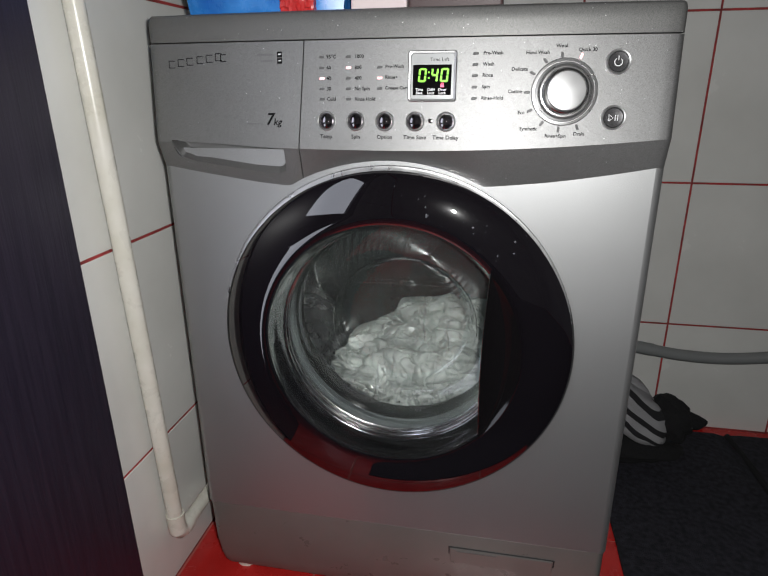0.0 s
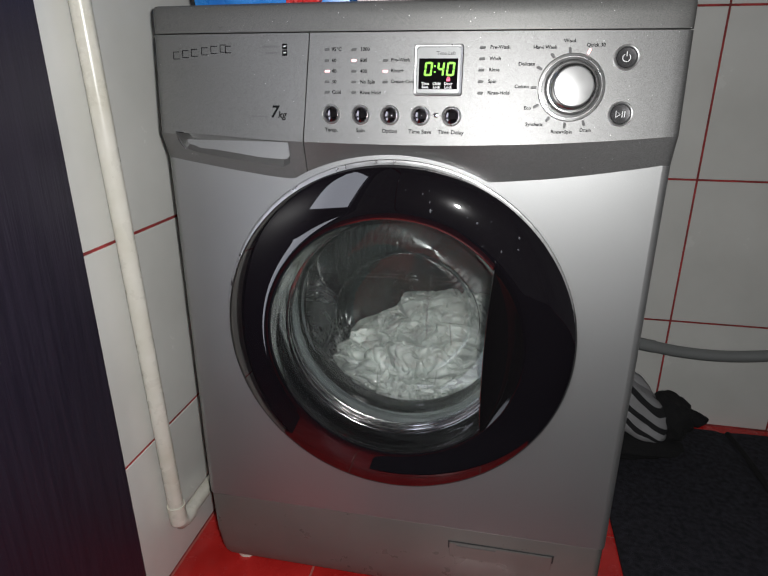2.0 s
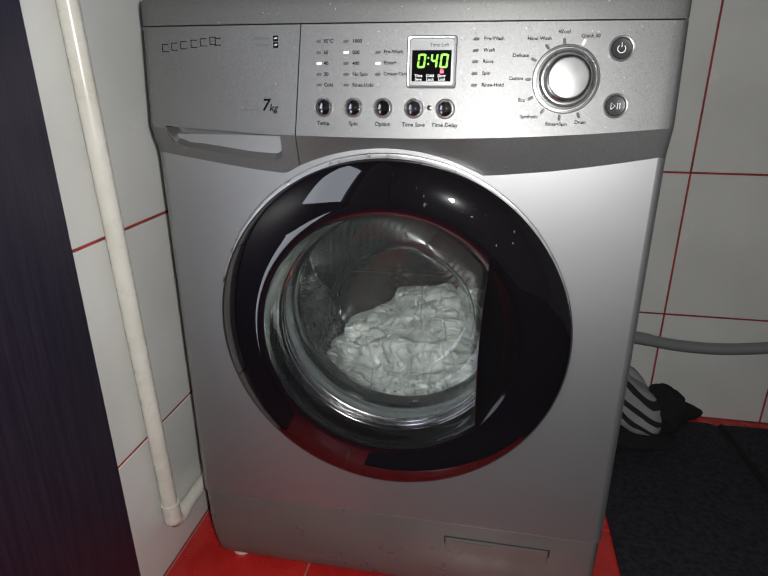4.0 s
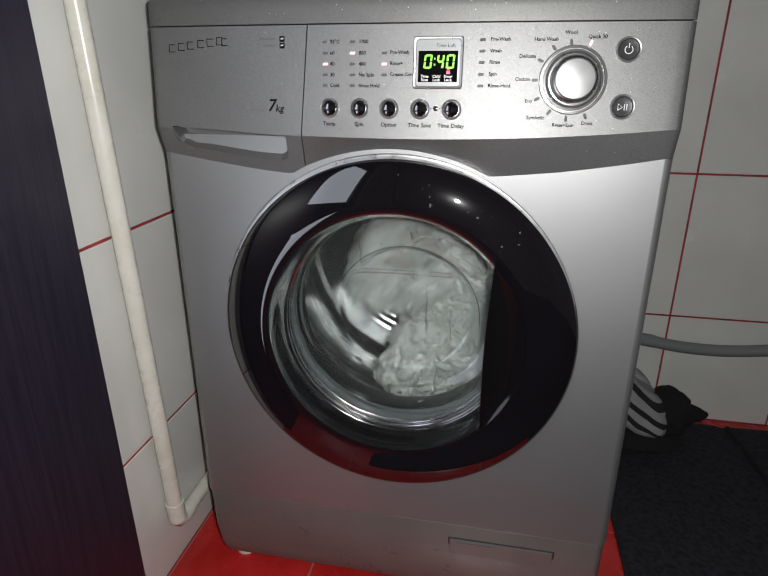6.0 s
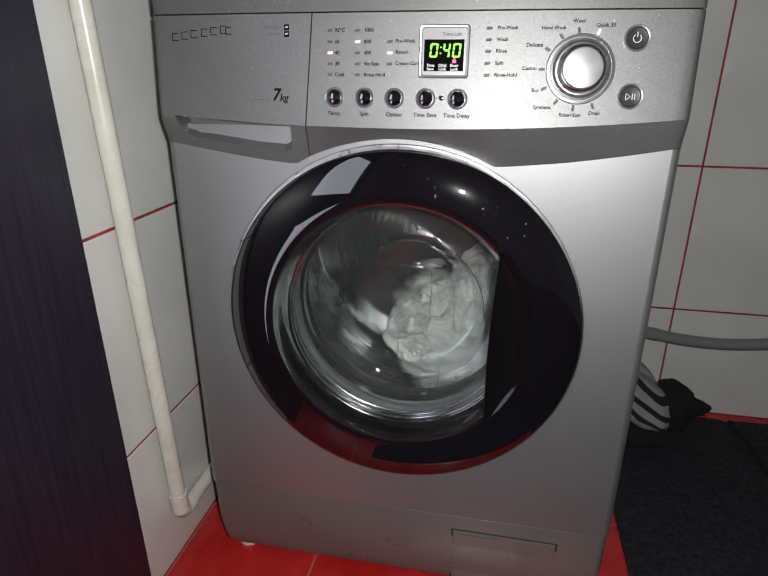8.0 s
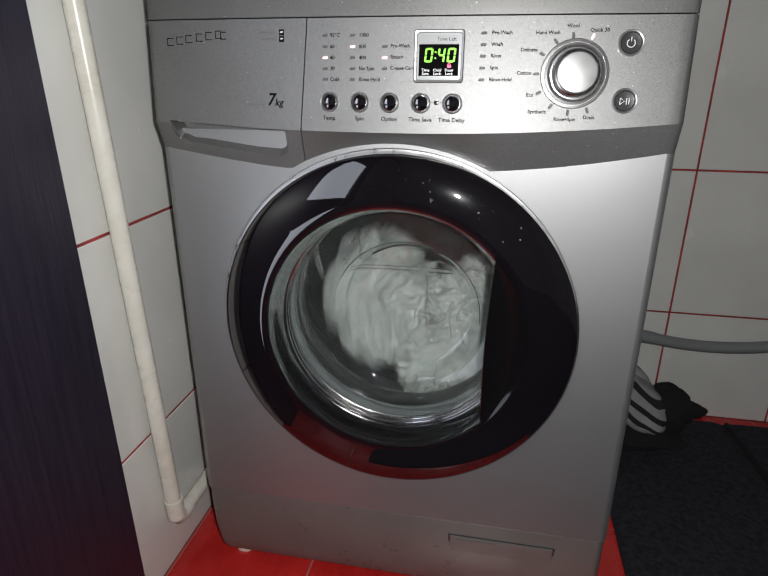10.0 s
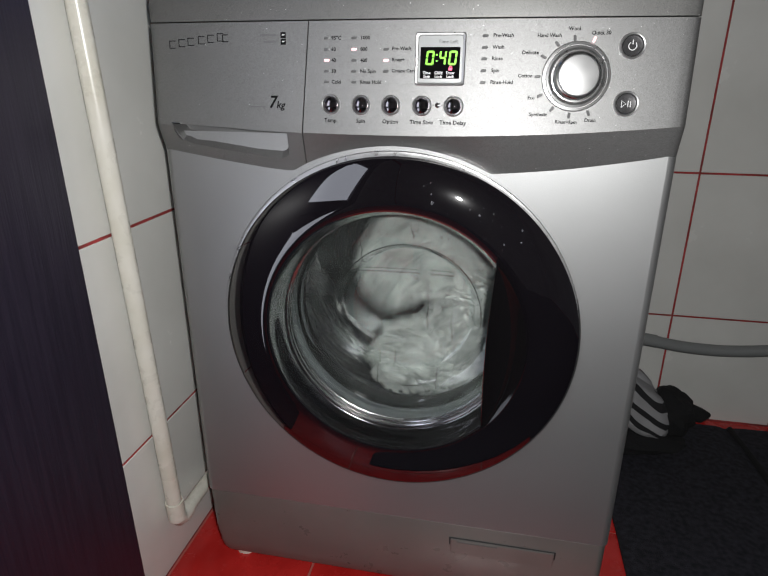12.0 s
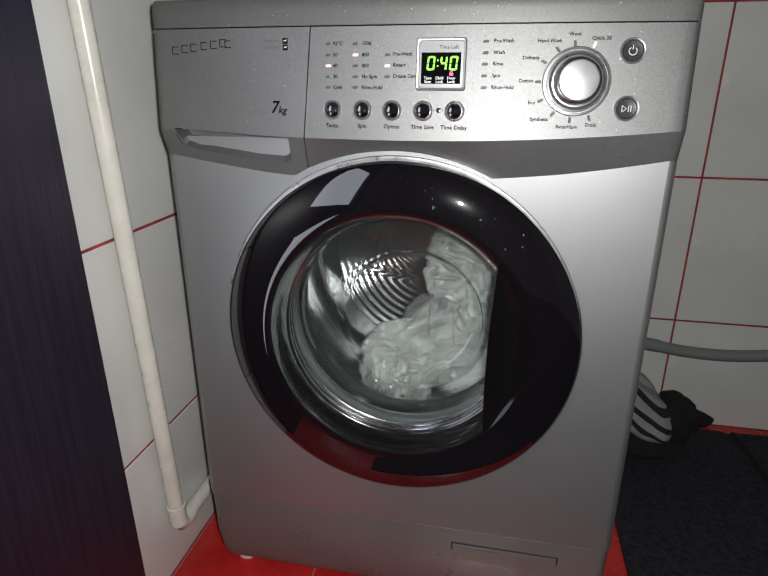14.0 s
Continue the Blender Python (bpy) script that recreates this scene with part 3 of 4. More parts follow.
# ---- inside: gasket, tub, drum ----
part("gasket", lathe([(0.196, 0.004), (0.172, 0.008), (0.1615, 0.011), (0.1580, 0.016), (0.1565, 0.019), (0.1590, 0.023), (0.1600, 0.026), (0.1560, 0.030), (0.1550, 0.034), (0.1590, 0.038), (0.1595, 0.042), (0.1550, 0.046), (0.1545, 0.050), (0.1580, 0.054), (0.1580, 0.059), (0.1535, 0.064), (0.1525, 0.070), (0.1530, 0.078), (0.158, 0.084), (0.162, 0.092), (0.170, 0.100), (0.185, 0.104), (0.200, 0.110), (0.240, 0.112)], 0, AXIS, 96), GASKET, machine, "folded grey rubber door gasket")
part("gasket_lip", lathe([(0.1545, 0.0590), (0.1500, 0.0620), (0.1478, 0.0800), (0.1488, 0.0880), (0.1530, 0.0900), (0.1580, 0.0860)], DOOR_X, AXIS, 96), BLACK_GLOSS, machine, "wet black rubber sealing lip")
part("tub", lathe([(0.245, 0.105), (0.262, 0.110), (0.262, 0.46), (0.0, 0.47)], 0, AXIS, 64), CAVITY, machine, "inside of the tub, coloured dark for its shade")
drum = new("drum")
drum.parent = machine


def drum_shell():
    wall_line = [(0.2400 - 0.0005 * (0.5 - 0.5 * math.cos(2 * math.pi * k / 6)), 0.140 + 0.222 * k / 72) for k in range(73)]
    bm = lathe([(0.168, 0.122), (0.200, 0.118), (0.232, 0.122), (0.239, 0.132)] + wall_line + [(0.240, 0.370), (0.235, 0.384), (0.220, 0.390)], 0, 0, 96)
    uv = bm.loops.layers.uv.new("UVMap")
    for f in bm.faces:
        mid = f.calc_center_median()
        base = math.atan2(mid.z, mid.x)
        for loop in f.loops:
            a = math.atan2(loop.vert.co.z, loop.vert.co.x)
            while a - base > math.pi:
                a -= 2 * math.pi
            while a - base < -math.pi:
                a += 2 * math.pi
            loop[uv].uv = (a * 0.24 + 3.0, loop.vert.co.y)
    return bm


def drum_back():
    """Pressed steel back plate with raised spokes and holes."""
    bm = bmesh.new()
    n, rings = 120, 150
    grid = []
    for i in range(n):
        a = 2 * math.pi * i / n
        line = []
        for k in range(1, rings + 1):
            r = 0.224 * k / rings
            swell = 0.5 + 0.5 * math.cos(3 * (a - radians(56)))
            ribbed = min(1.0, max(0.0, 2.2 * swell - 0.75))
            dish = 1.75 * max(0.0, min(r, 0.19) - 0.045) ** 2
            y = 0.404 - dish * (0.55 + 0.45 * ribbed) - 0.006 * swell ** 2 * math.exp(-((r - 0.10) / 0.085) ** 4) - 0.00045 * ribbed * math.cos(2 * math.pi * r / 0.0125) * (1 if 0.045 < r < 0.19 else 0)
            line.append(bm.verts.new((r * math.cos(a), y, r * math.sin(a))))
        grid.append(line)
    hub = bm.verts.new((0, 0.404, 0))
    for i in range(n):
        j = (i + 1) % n
        bm.faces.new((hub, grid[j][0], grid[i][0]))
        for k in range(rings - 1):
            bm.faces.new((grid[i][k], grid[j][k], grid[j][k + 1], grid[i][k + 1]))
    uv = bm.loops.layers.uv.new("UVMap")
    for f in bm.faces:
        for loop in f.loops:
            loop[uv].uv = (loop.vert.co.x + 3, loop.vert.co.z + 3)
    return bm


def lifter(angle):
    """Rounded ridge that lifts the laundry."""
    bm = bmesh.new()
    n, m = 16, 14
    grid = []
    for i in range(n + 1):
        u = i / n
        y = 0.140 + 0.228 * u
        tall = 0.058 * math.sin(math.pi * min(1, max(0, 0.06 + 0.88 * u))) ** 0.45
        line = []
        for k in range(m + 1):
            s = -1 + 2 * k / m
            side = 0.052 * s
            h = tall * (1 - abs(s) ** 2.2) ** 0.8 if abs(s) < 1 else 0.0
            radial = math.sqrt(0.2405 ** 2 - side ** 2) - h
            line.append(bm.verts.new((side, y, -radial)))
        grid.append(line)
    for a, b in zip(grid, grid[1:]):
        for k in range(m):
            bm.faces.new((a[k], a[k + 1], b[k + 1], b[k]))
    bmesh.ops.rotate(bm, verts=bm.verts, cent=(0, 0, 0), matrix=Matrix.Rotation(-radians(angle), 3, "Y"))
    uv = bm.loops.layers.uv.new("UVMap")
    for f in bm.faces:
        for loop in f.loops:
            loop[uv].uv = (loop.vert.co.x + loop.vert.co.z + 3, loop.vert.co.y)
    return bm


part("drum_shell", drum_shell(), PERFORATED, drum, "perforated stainless steel drum")
part("drum_back", drum_back(), BACK_STEEL, drum, "pressed steel back of the drum")
for angle in (-62, 58, 178):
    part("lifter", lifter(angle), PERFORATED, drum)
for sector in (116, 236, 356):
    for k, (r, side) in enumerate(((0.092, -6), (0.092, 6), (0.106, -11), (0.106, 0), (0.106, 11), (0.120, -5.5), (0.120, 5.5), (0.134, 0))):
        a = radians(sector + side)
        depth = 0.404 - 0.55 * 1.75 * (r - 0.045) ** 2 - 0.0012
        hole = part("drain_hole", lathe([(0.0, 0.0005), (0.0026, 0.0005), (0.0030, -0.0012), (0.0038, -0.0012), (0.0042, 0.003)], segments=14), CAVITY, drum)
        hole.matrix_basis = Matrix.Translation((r * math.cos(a), depth, r * math.sin(a)))


# ---- control panel details ----
def on_panel(x, z, lift=0.0005):
    """The plane of print on the panel: x along, y up, z out of it."""
    return Matrix.Translation((x, front_y(x, z) - lift, z)) @ pose(0, 0, 0, 84.4, 0, math.degrees(math.atan(2 * 0.013 * x / HALF ** 2)))


def turned(x, z):
    """The same place for parts turned about their y axis, which points into the panel."""
    return Matrix.Translation((x, front_y(x, z), z)) @ pose(0, 0, 0, -5.6, 0, math.degrees(math.atan(2 * 0.013 * x / HALF ** 2)))


def print_on(text, x, z, size, align="LEFT", mat=None, parent=None, **more):
    more.setdefault("bold", 0.00013)
    return lettering("lettering", text, size, mat or DARK_PRINT, parent or panel, on_panel(x, z), align, **more)


def bar_on(x0, x1, z0, z1, mat, parent, name="printed_bar", lift=0.0004, thick=0.0003, slant=0.0):
    bm = rbox(x0 - (x0 + x1) / 2, x1 - (x0 + x1) / 2, z0 - (z0 + z1) / 2, z1 - (z0 + z1) / 2, 0, thick)
    for v in bm.verts:
        v.co.x += slant * v.co.y
    bm.transform(on_panel((x0 + x1) / 2, (z0 + z1) / 2, lift))
    return part(name, bm, mat, parent, "", False)


def indicator(x, z, lit=False, turn=0.0):
    bm = rbox(-0.0030, 0.0030, -0.0014, 0.0014, -0.001, 0.0012, 0.0009, 2)
    for v in bm.verts:
        v.co.x += 0.25 * v.co.y
    bm.transform(on_panel(x, z, 0.0) @ pose(0, 0, 0, 0, 0, turn))
    return part("indicator_light", bm, LED_ON if lit else LED_OFF, panel, "glowing pinkish indicator light" if lit else "")


LEVELS = (0.8018, 0.7905, 0.7795, 0.7685, 0.7575)
for z, text, lit in zip(LEVELS, ("95°C", "60", "40", "30", "Cold"), (0, 0, 1, 0, 0)):
    indicator(-0.0788, z, lit)
    print_on(text, -0.0735, z, 0.0054)
for z, text, lit in zip(LEVELS, ("1000", "800", "400", "No Spin", "Rinse Hold"), (0, 1, 0, 0, 0)):
    indicator(-0.0482, z, lit)
    print_on(text, -0.0412, z, 0.0053)
for z, text, lit in zip(LEVELS[1:4], ("Pre-Wash", "Rinse+", "Crease Care"), (0, 1, 0)):
    indicator(-0.0130, z, lit)
    print_on(text, -0.0068, z + 0.0006, 0.0051)
for z, text in zip((0.8030, 0.7920, 0.7810, 0.7695, 0.7580), ("Pre-Wash", "Wash", "Rinse", "Spin", "Rinse-Hold")):
    indicator(0.0900, z)
    print_on(text, 0.0978, z + 0.0003, 0.0051)

BUTTON = [(0.0086 * math.sin(radians(a)), -0.0014 - 0.0046 * math.cos(radians(a))) for a in range(0, 91, 9)]
SOCKET = [(0.0088, -0.0006), (0.0091, -0.0024), (0.0098, -0.0028), (0.0106, -0.0020), (0.0109, 0.0010)]
for x, text in zip((-0.0740, -0.0400, -0.0068, 0.0272, 0.0610), ("Temp.", "Spin", "Option", "Time Save", "Time Delay")):
    bm = lathe(BUTTON, segments=32)
    bm.transform(turned(x, 0.734))
    part("push_button", bm, CHROME, panel, "domed chrome push button")
    bm = lathe(SOCKET, segments=32)
    bm.transform(turned(x, 0.734))
    part("button_ring", bm, BRUSHED, panel)
    print_on(text, x, 0.7172, 0.0061, "CENTER")
bm = lathe([(0.0, -0.0020), (0.0018, -0.0017), (0.0028, -0.0008), (0.0030, 0.0005)], segments=20)
bm.transform(turned(0.0441, 0.7350))
part("small_stud", bm, BRIGHT_CHROME, panel)
for a, b in ((0.0385, 0.0405), (0.0475, 0.0495)):
    bar_on(a, b, 0.7346, 0.7352, DARK_PRINT, panel)


def display_frame():
    """Square chrome bezel with a hollow middle."""
    bm = bmesh.new()
    loops = []
    for half_w, half_h, out in ((0.0262, 0.0262, -0.001), (0.0262, 0.0262, 0.0022), (0.0252, 0.0252, 0.0032), (0.0236, 0.0236, 0.0028), (0.0228, 0.0228, 0.0004)):
        ring = []
        for cx, cy, a0 in ((1, 1, 0), (-1, 1, 90), (-1, -1, 180), (1, -1, 270)):
            for k in range(5):
                a = radians(a0 + 90 * k / 4)
                ring.append(bm.verts.new((cx * (half_w - 0.003) + 0.003 * math.cos(a), cy * (half_h - 0.003) + 0.003 * math.sin(a), out)))
        loops.append(ring)
    for a, b in zip(loops, loops[1:]):
        for k in range(len(a)):
            m = (k + 1) % len(a)
            bm.faces.new((a[k], a[m], b[m], b[k]))
    return bm


DX, DZ = 0.0448, 0.7805
bm = display_frame()
bm.transform(on_panel(DX, DZ, 0.0))
display = part("display", bm, DIAL_SATIN, machine, "square chrome-framed digital display")
bar_on(DX - 0.0232, DX + 0.0232, DZ - 0.0232, DZ + 0.0232, DISPLAY_GREY, display, "display_surround", 0.0003, 0.0006)
bar_on(DX - 0.0208, DX + 0.0206, 0.7615, 0.7925, BLACK_GLOSS, display, "display_window", 0.0010, 0.0006)
lettering("lettering", "Time Left", 0.0052, DARK_PRINT, display, on_panel(0.0625, 0.7975, 0.0012), "RIGHT")

SEGMENTS = {"0": "abcdef", "4": "bcfg"}


def seven(char, x0, x1, z0, z1):
    """One digit, each lit segment a bar of its own."""
    w = 0.0021
    zm = (z0 + z1) / 2
    lean = 0.10
    spots = dict(a=(x0 + w * 0.7, x1 - w * 0.7, z1 - w, z1), d=(x0 + w * 0.7, x1 - w * 0.7, z0, z0 + w), g=(x0 + w * 0.7, x1 - w * 0.7, zm - w / 2, zm + w / 2),
                 f=(x0, x0 + w, zm + 0.0005, z1 - 0.0008), e=(x0, x0 + w, z0 + 0.0008, zm - 0.0005), b=(x1 - w, x1, zm + 0.0005, z1 - 0.0008), c=(x1 - w, x1, z0 + 0.0008, zm - 0.0005))
    for key in SEGMENTS[char]:
        a, b, c, d = spots[key]
        push = lean * ((c + d) / 2 - zm)
        bar_on(a + push, b + push, c, d, GREEN_LED, display, "digit_segment", 0.0018, 0.0003, lean if key in "bcef" else 0.0)


seven("0", 0.0300, 0.0385, 0.7748, 0.7890)
seven("4", 0.0436, 0.0512, 0.7748, 0.7890)
seven("0", 0.0536, 0.0622, 0.7748, 0.7890)
for z in (0.7790, 0.7848):
    bar_on(0.0404, 0.0420, z - 0.0008, z + 0.0008, GREEN_LED, display, "colon_dot", 0.0018)
bar_on(0.0540, 0.0578, 0.7697, 0.7724, RED_LED, display, "lock_symbol", 0.0018)
bm = tube([(0.0013 * math.cos(radians(a)), 0.0016 * math.sin(radians(a)), 0) for a in range(0, 181, 20)], 0.00045, 6)
bm.transform(on_panel(0.0559, 0.7724, 0.0020))
part("lock_shackle", bm, RED_LED, display)
for x, top, low in ((0.0312, "Time", "Save"), (0.0436, "Child", "Lock"), (0.0560, "Door", "Lock")):
    for z, text in ((0.7672, top), (0.7637, low)):
        lettering("lettering", text, 0.0040, WHITE_PRINT, display, on_panel(x, z, 0.0019), "CENTER", bold=0.00012)

# programme dial
KX, KZ = 0.1830, 0.7640
bm = lathe([(0.0338, 0.001), (0.0339, -0.0016), (0.0330, -0.0030), (0.0312, -0.0033), (0.0307, -0.0010), (0.0302, -0.0010), (0.0298, -0.0038), (0.0276, -0.0044), (0.0270, -0.0020), (0.0262, -0.0008), (0.0255, 0.0)], segments=72)
bm.transform(turned(KX, KZ))
dial = part("programme_dial", bm, DIAL_SATIN, machine, "silver programme dial with stepped rings")
bm = lathe([(0.0262, 0.0005), (0.0262, -0.0050), (0.0250, -0.0070), (0.0238, -0.0072), (0.0232, -0.0040), (0.0228, -0.0040)], segments=72)
bm.transform(turned(KX, KZ))
part("dial_ring", bm, DIAL_SATIN, dial)
bm = lathe([(0.0232, 0.0), (0.0228, -0.0140), (0.0222, -0.0166), (0.0214, -0.0176), (0.0204, -0.0178), (0.0200, -0.0170), (0.0196, -0.0170)], segments=72)
bm.transform(turned(KX, KZ))
knob = part("knob", bm, POLISHED, dial, "round polished silver knob")
bm = lathe([(0.0198, -0.0160), (0.0196, -0.0176), (0.0188, -0.0182), (0.0120, -0.0190), (0.0, -0.0194)], segments=72)
bm.transform(turned(KX, KZ))
part("knob_cap", bm, SATIN, knob, "satin silver face of the knob")
for x, z, turn, lit, text, tx, tz, align in (
        (0.1620, 0.7950, 125, 0, "Hand Wash", 0.1535, 0.8030, "CENTER"), (0.1785, 0.8005, 95, 0, "Wool", 0.1775, 0.8092, "CENTER"),
        (0.1975, 0.7992, 65, 1, "Quick 30", 0.2035, 0.8052, "CENTER"), (0.1495, 0.7830, 150, 0, "Delicate", 0.1362, 0.7870, "CENTER"),
        (0.1452, 0.7640, 0, 0, "Cotton", 0.1328, 0.7648, "CENTER"), (0.1490, 0.7455, 25, 0, "Eco", 0.1405, 0.7435, "CENTER"),
        (0.1622, 0.7325, 50, 0, "Synthetic", 0.1490, 0.7270, "CENTER"), (0.1800, 0.7265, 85, 0, "Rinse+Spin", 0.1775, 0.7198, "CENTER"),
        (0.1990, 0.7290, 110, 0, "Drain", 0.2015, 0.7220, "CENTER")):
    indicator(x, z, lit, turn)
    print_on(text, tx, tz, 0.0050, align)
for x, z, kind in ((0.2340, 0.7930, "power"), (0.2345, 0.7385, "play")):
    bm = lathe([(0.0, -0.0030), (0.0060, -0.0032), (0.0092, -0.0036), (0.0100, -0.0020)], segments=40)
    bm.transform(turned(x, z))
    button = part("power_button" if kind == "power" else "start_button", bm, SMOKE_CHROME, machine, "round dark smoky button in a chrome ring")
    bm = lathe([(0.0100, -0.0012), (0.0106, -0.0040), (0.0116, -0.0044), (0.0124, -0.0030), (0.0128, 0.0010)], segments=40)
    bm.transform(turned(x, z))
    part("button_ring", bm, BRUSHED, button)
    if kind == "power":
        bm = tube([(0.0038 * math.cos(radians(a)), 0.0038 * math.sin(radians(a)), 0) for a in range(125, 416, 15)], 0.0005, 6)
        tube([(0, 0.0015, 0), (0, 0.0058, 0)], 0.0005, 6, bm)
    else:
        bm = tube([(-0.0045, -0.0032, 0), (-0.0045, 0.0032, 0), (-0.0002, 0.0, 0), (-0.0045, -0.0032, 0)], 0.0005, 6)
        tube([(0.0018, -0.003, 0), (0.0018, 0.003, 0)], 0.0005, 6, bm)
        tube([(0.0042, -0.003, 0), (0.0042, 0.003, 0)], 0.0005, 6, bm)
    bm.transform(on_panel(x, z, 0.0036))
    part("button_symbol", bm, WHITE_PRINT, button)

# print on the drawer: the maker's mark as plain strokes, the load, small unreadable lines
for i, x in enumerate((-0.2700, -0.2578, -0.2460, -0.2325, -0.2205, -0.2085)):
    a = x + 0.0042
    z = 0.7968 + 0.0085 * i / 6
    bar_on(a - 0.0042, a + 0.0042, z - 0.0046, z - 0.0037, DARK_PRINT, drawer)
    bar_on(a - 0.0042, a + 0.0042, z + 0.0030, z + 0.0039, DARK_PRINT, drawer)
    bar_on(a - 0.0042, a - 0.0034, z - 0.0040, z + 0.0036, DARK_PRINT, drawer)
bar_on(-0.1985 - 0.0035, -0.1985 - 0.0025, 0.7985, 0.8065, DARK_PRINT, drawer)
bar_on(-0.2015, -0.1945, 0.8055, 0.8065, DARK_PRINT, drawer)
bar_on(-0.2015, -0.1945, 0.7985, 0.7995, DARK_PRINT, drawer)
lettering("lettering", "7", 0.0185, DARK_PRINT, drawer, on_panel(-0.1478, 0.7352), "LEFT", 0.2, 0.0004)
lettering("lettering", "kg", 0.0110, DARK_PRINT, drawer, on_panel(-0.1385, 0.7325), "LEFT", 0.2, 0.0002)
bar_on(-0.1700, -0.1510, 0.7300, 0.7308, FAINT_PRINT, drawer)
for z, x0 in ((0.8052, -0.1555), (0.7985, -0.1510)):
    for k in range(int((-0.1345 - x0) / 0.0024)):
        bar_on(x0 + k * 0.0024, x0 + k * 0.0024 + 0.0016, z - 0.0012, z + 0.0012, FAINT_PRINT, drawer)
    bar_on(-0.1315, -0.1255, z - 0.0030, z + 0.0030, DARK_PRINT, drawer, "printed_square")
    bar_on(-0.1298, -0.1268, z - 0.0004, z + 0.0010, WHITE_PRINT, drawer, "printed_tick", 0.0009, slant=0.8)


# ---- laundry, tumbling ----
def crumple(seed, radius, squash=(1, 1, 1), subdivisions=5):
    """A wet garment crushed into a lump: deep folds and small creases."""
    bm = bmesh.new()
    bmesh.ops.create_icosphere(bm, subdivisions=subdivisions, radius=1.0)
    off = Vector((seed * 7.31, seed * 3.17, seed * 5.77))
    for v in bm.verts:
        d = v.co.normalized()
        warp = 0.35 * Vector((noise.noise(d * 1.7 + off), noise.noise(d * 1.7 + off * 2), noise.noise(d * 1.7 - off)))
        p = d * 1.6 + off + warp
        fold = min(1.0, abs(noise.noise(p * 0.75)) * 3.2)
        crease = min(1.0, abs(noise.noise(p * 1.35 + warp)) * 3.6)
        soft_fold = noise.noise(p * 1.9 - warp)
        fine = noise.noise(Vector((p.x * 3.2, p.y * 3.2, p.z * 1.1)) + warp * 2)
        chop = min(1.0, abs(noise.noise(p * 3.4 + warp * 2)) * 3.0)
        r = radius * (0.70 + 0.24 * fold ** 0.5 + 0.15 * crease ** 0.5 + 0.10 * soft_fold + 0.035 * fine + 0.085 * chop ** 0.5)
        v.co = Vector((d.x * squash[0], d.y * squash[1], d.z * squash[2])) * r
    return bm


REST = [(-0.080, 0.215, 0.280), (0.010, 0.190, 0.272), (0.100, 0.200, 0.288), (-0.020, 0.205, 0.318), (0.050, 0.185, 0.328), (0.122, 0.210, 0.322),
        (0.010, 0.240, 0.352), (0.070, 0.230, 0.358), (-0.070, 0.290, 0.292), (0.040, 0.295, 0.315), (0.125, 0.285, 0.305),
        (-0.055, 0.178, 0.318), (0.000, 0.172, 0.306), (0.062, 0.174, 0.312), (0.108, 0.178, 0.332), (0.025, 0.170, 0.345), (0.078, 0.172, 0.352),
        (0.030, 0.168, 0.292), (0.088, 0.168, 0.306), (-0.030, 0.172, 0.288), (0.058, 0.174, 0.372), (0.108, 0.172, 0.362)]
pieces = []
for i, spot in enumerate(REST):
    me_size = (0.061 if i < 11 else 0.053) + 0.010 * ((i * 5) % 4) / 3
    piece = part("garment", crumple(i + 1, me_size, (1.15, 0.85, 1.0), 6), LAUNDRY)
    tagged(piece, "white wet cotton garment crumpled in the drum", "laundry", "laundry in the drum")
    piece.matrix_basis = Matrix.Translation(spot)
    pieces.append(piece)

# ---- water drops on the inside of the glass ----
def drops():
    bm = bmesh.new()
    rng = random.Random(11)
    clusters = ((-0.112, 0.412, 0.016, 34), (0.053, 0.566, 0.008, 9), (0.006, 0.566, 0.003, 5), (0.005, 0.494, 0.004, 7), (-0.088, 0.508, 0.006, 8), (0.020, 0.585, 0.010, 6), (0.100, 0.520, 0.010, 8), (-0.060, 0.545, 0.010, 8))
    spots = [(rng.gauss(x, size), rng.gauss(z, size)) for x, z, size, count in clusters for k in range(count)]
    for k in range(70):
        a, r = rng.uniform(0, 2 * math.pi), 0.138 * math.sqrt(rng.uniform(0.05, 1.0))
        spots.append((DOOR_X + r * math.cos(a), AXIS + r * math.sin(a)))
    for k in range(110):       # beads gathered along the bowl's lower edge
        a, r = radians(rng.gauss(262, 36)), rng.choice((0.1388, 0.1380, 0.1368, 0.1350, 0.1325))
        spots.append((DOOR_X + r * math.cos(a), AXIS + r * math.sin(a)))
    for x, z in spots:
        if math.hypot(x - DOOR_X, z - AXIS) > 0.1395:
            continue
        size = rng.uniform(0.0005, 0.0014)
        m = Matrix.Translation((x, behind_glass(x, z), z)) @ Matrix.Diagonal((size, size * 0.7, size * rng.uniform(1.0, 2.0), 1))
        bmesh.ops.create_icosphere(bm, subdivisions=2, radius=1.0, matrix=m)
    return bm


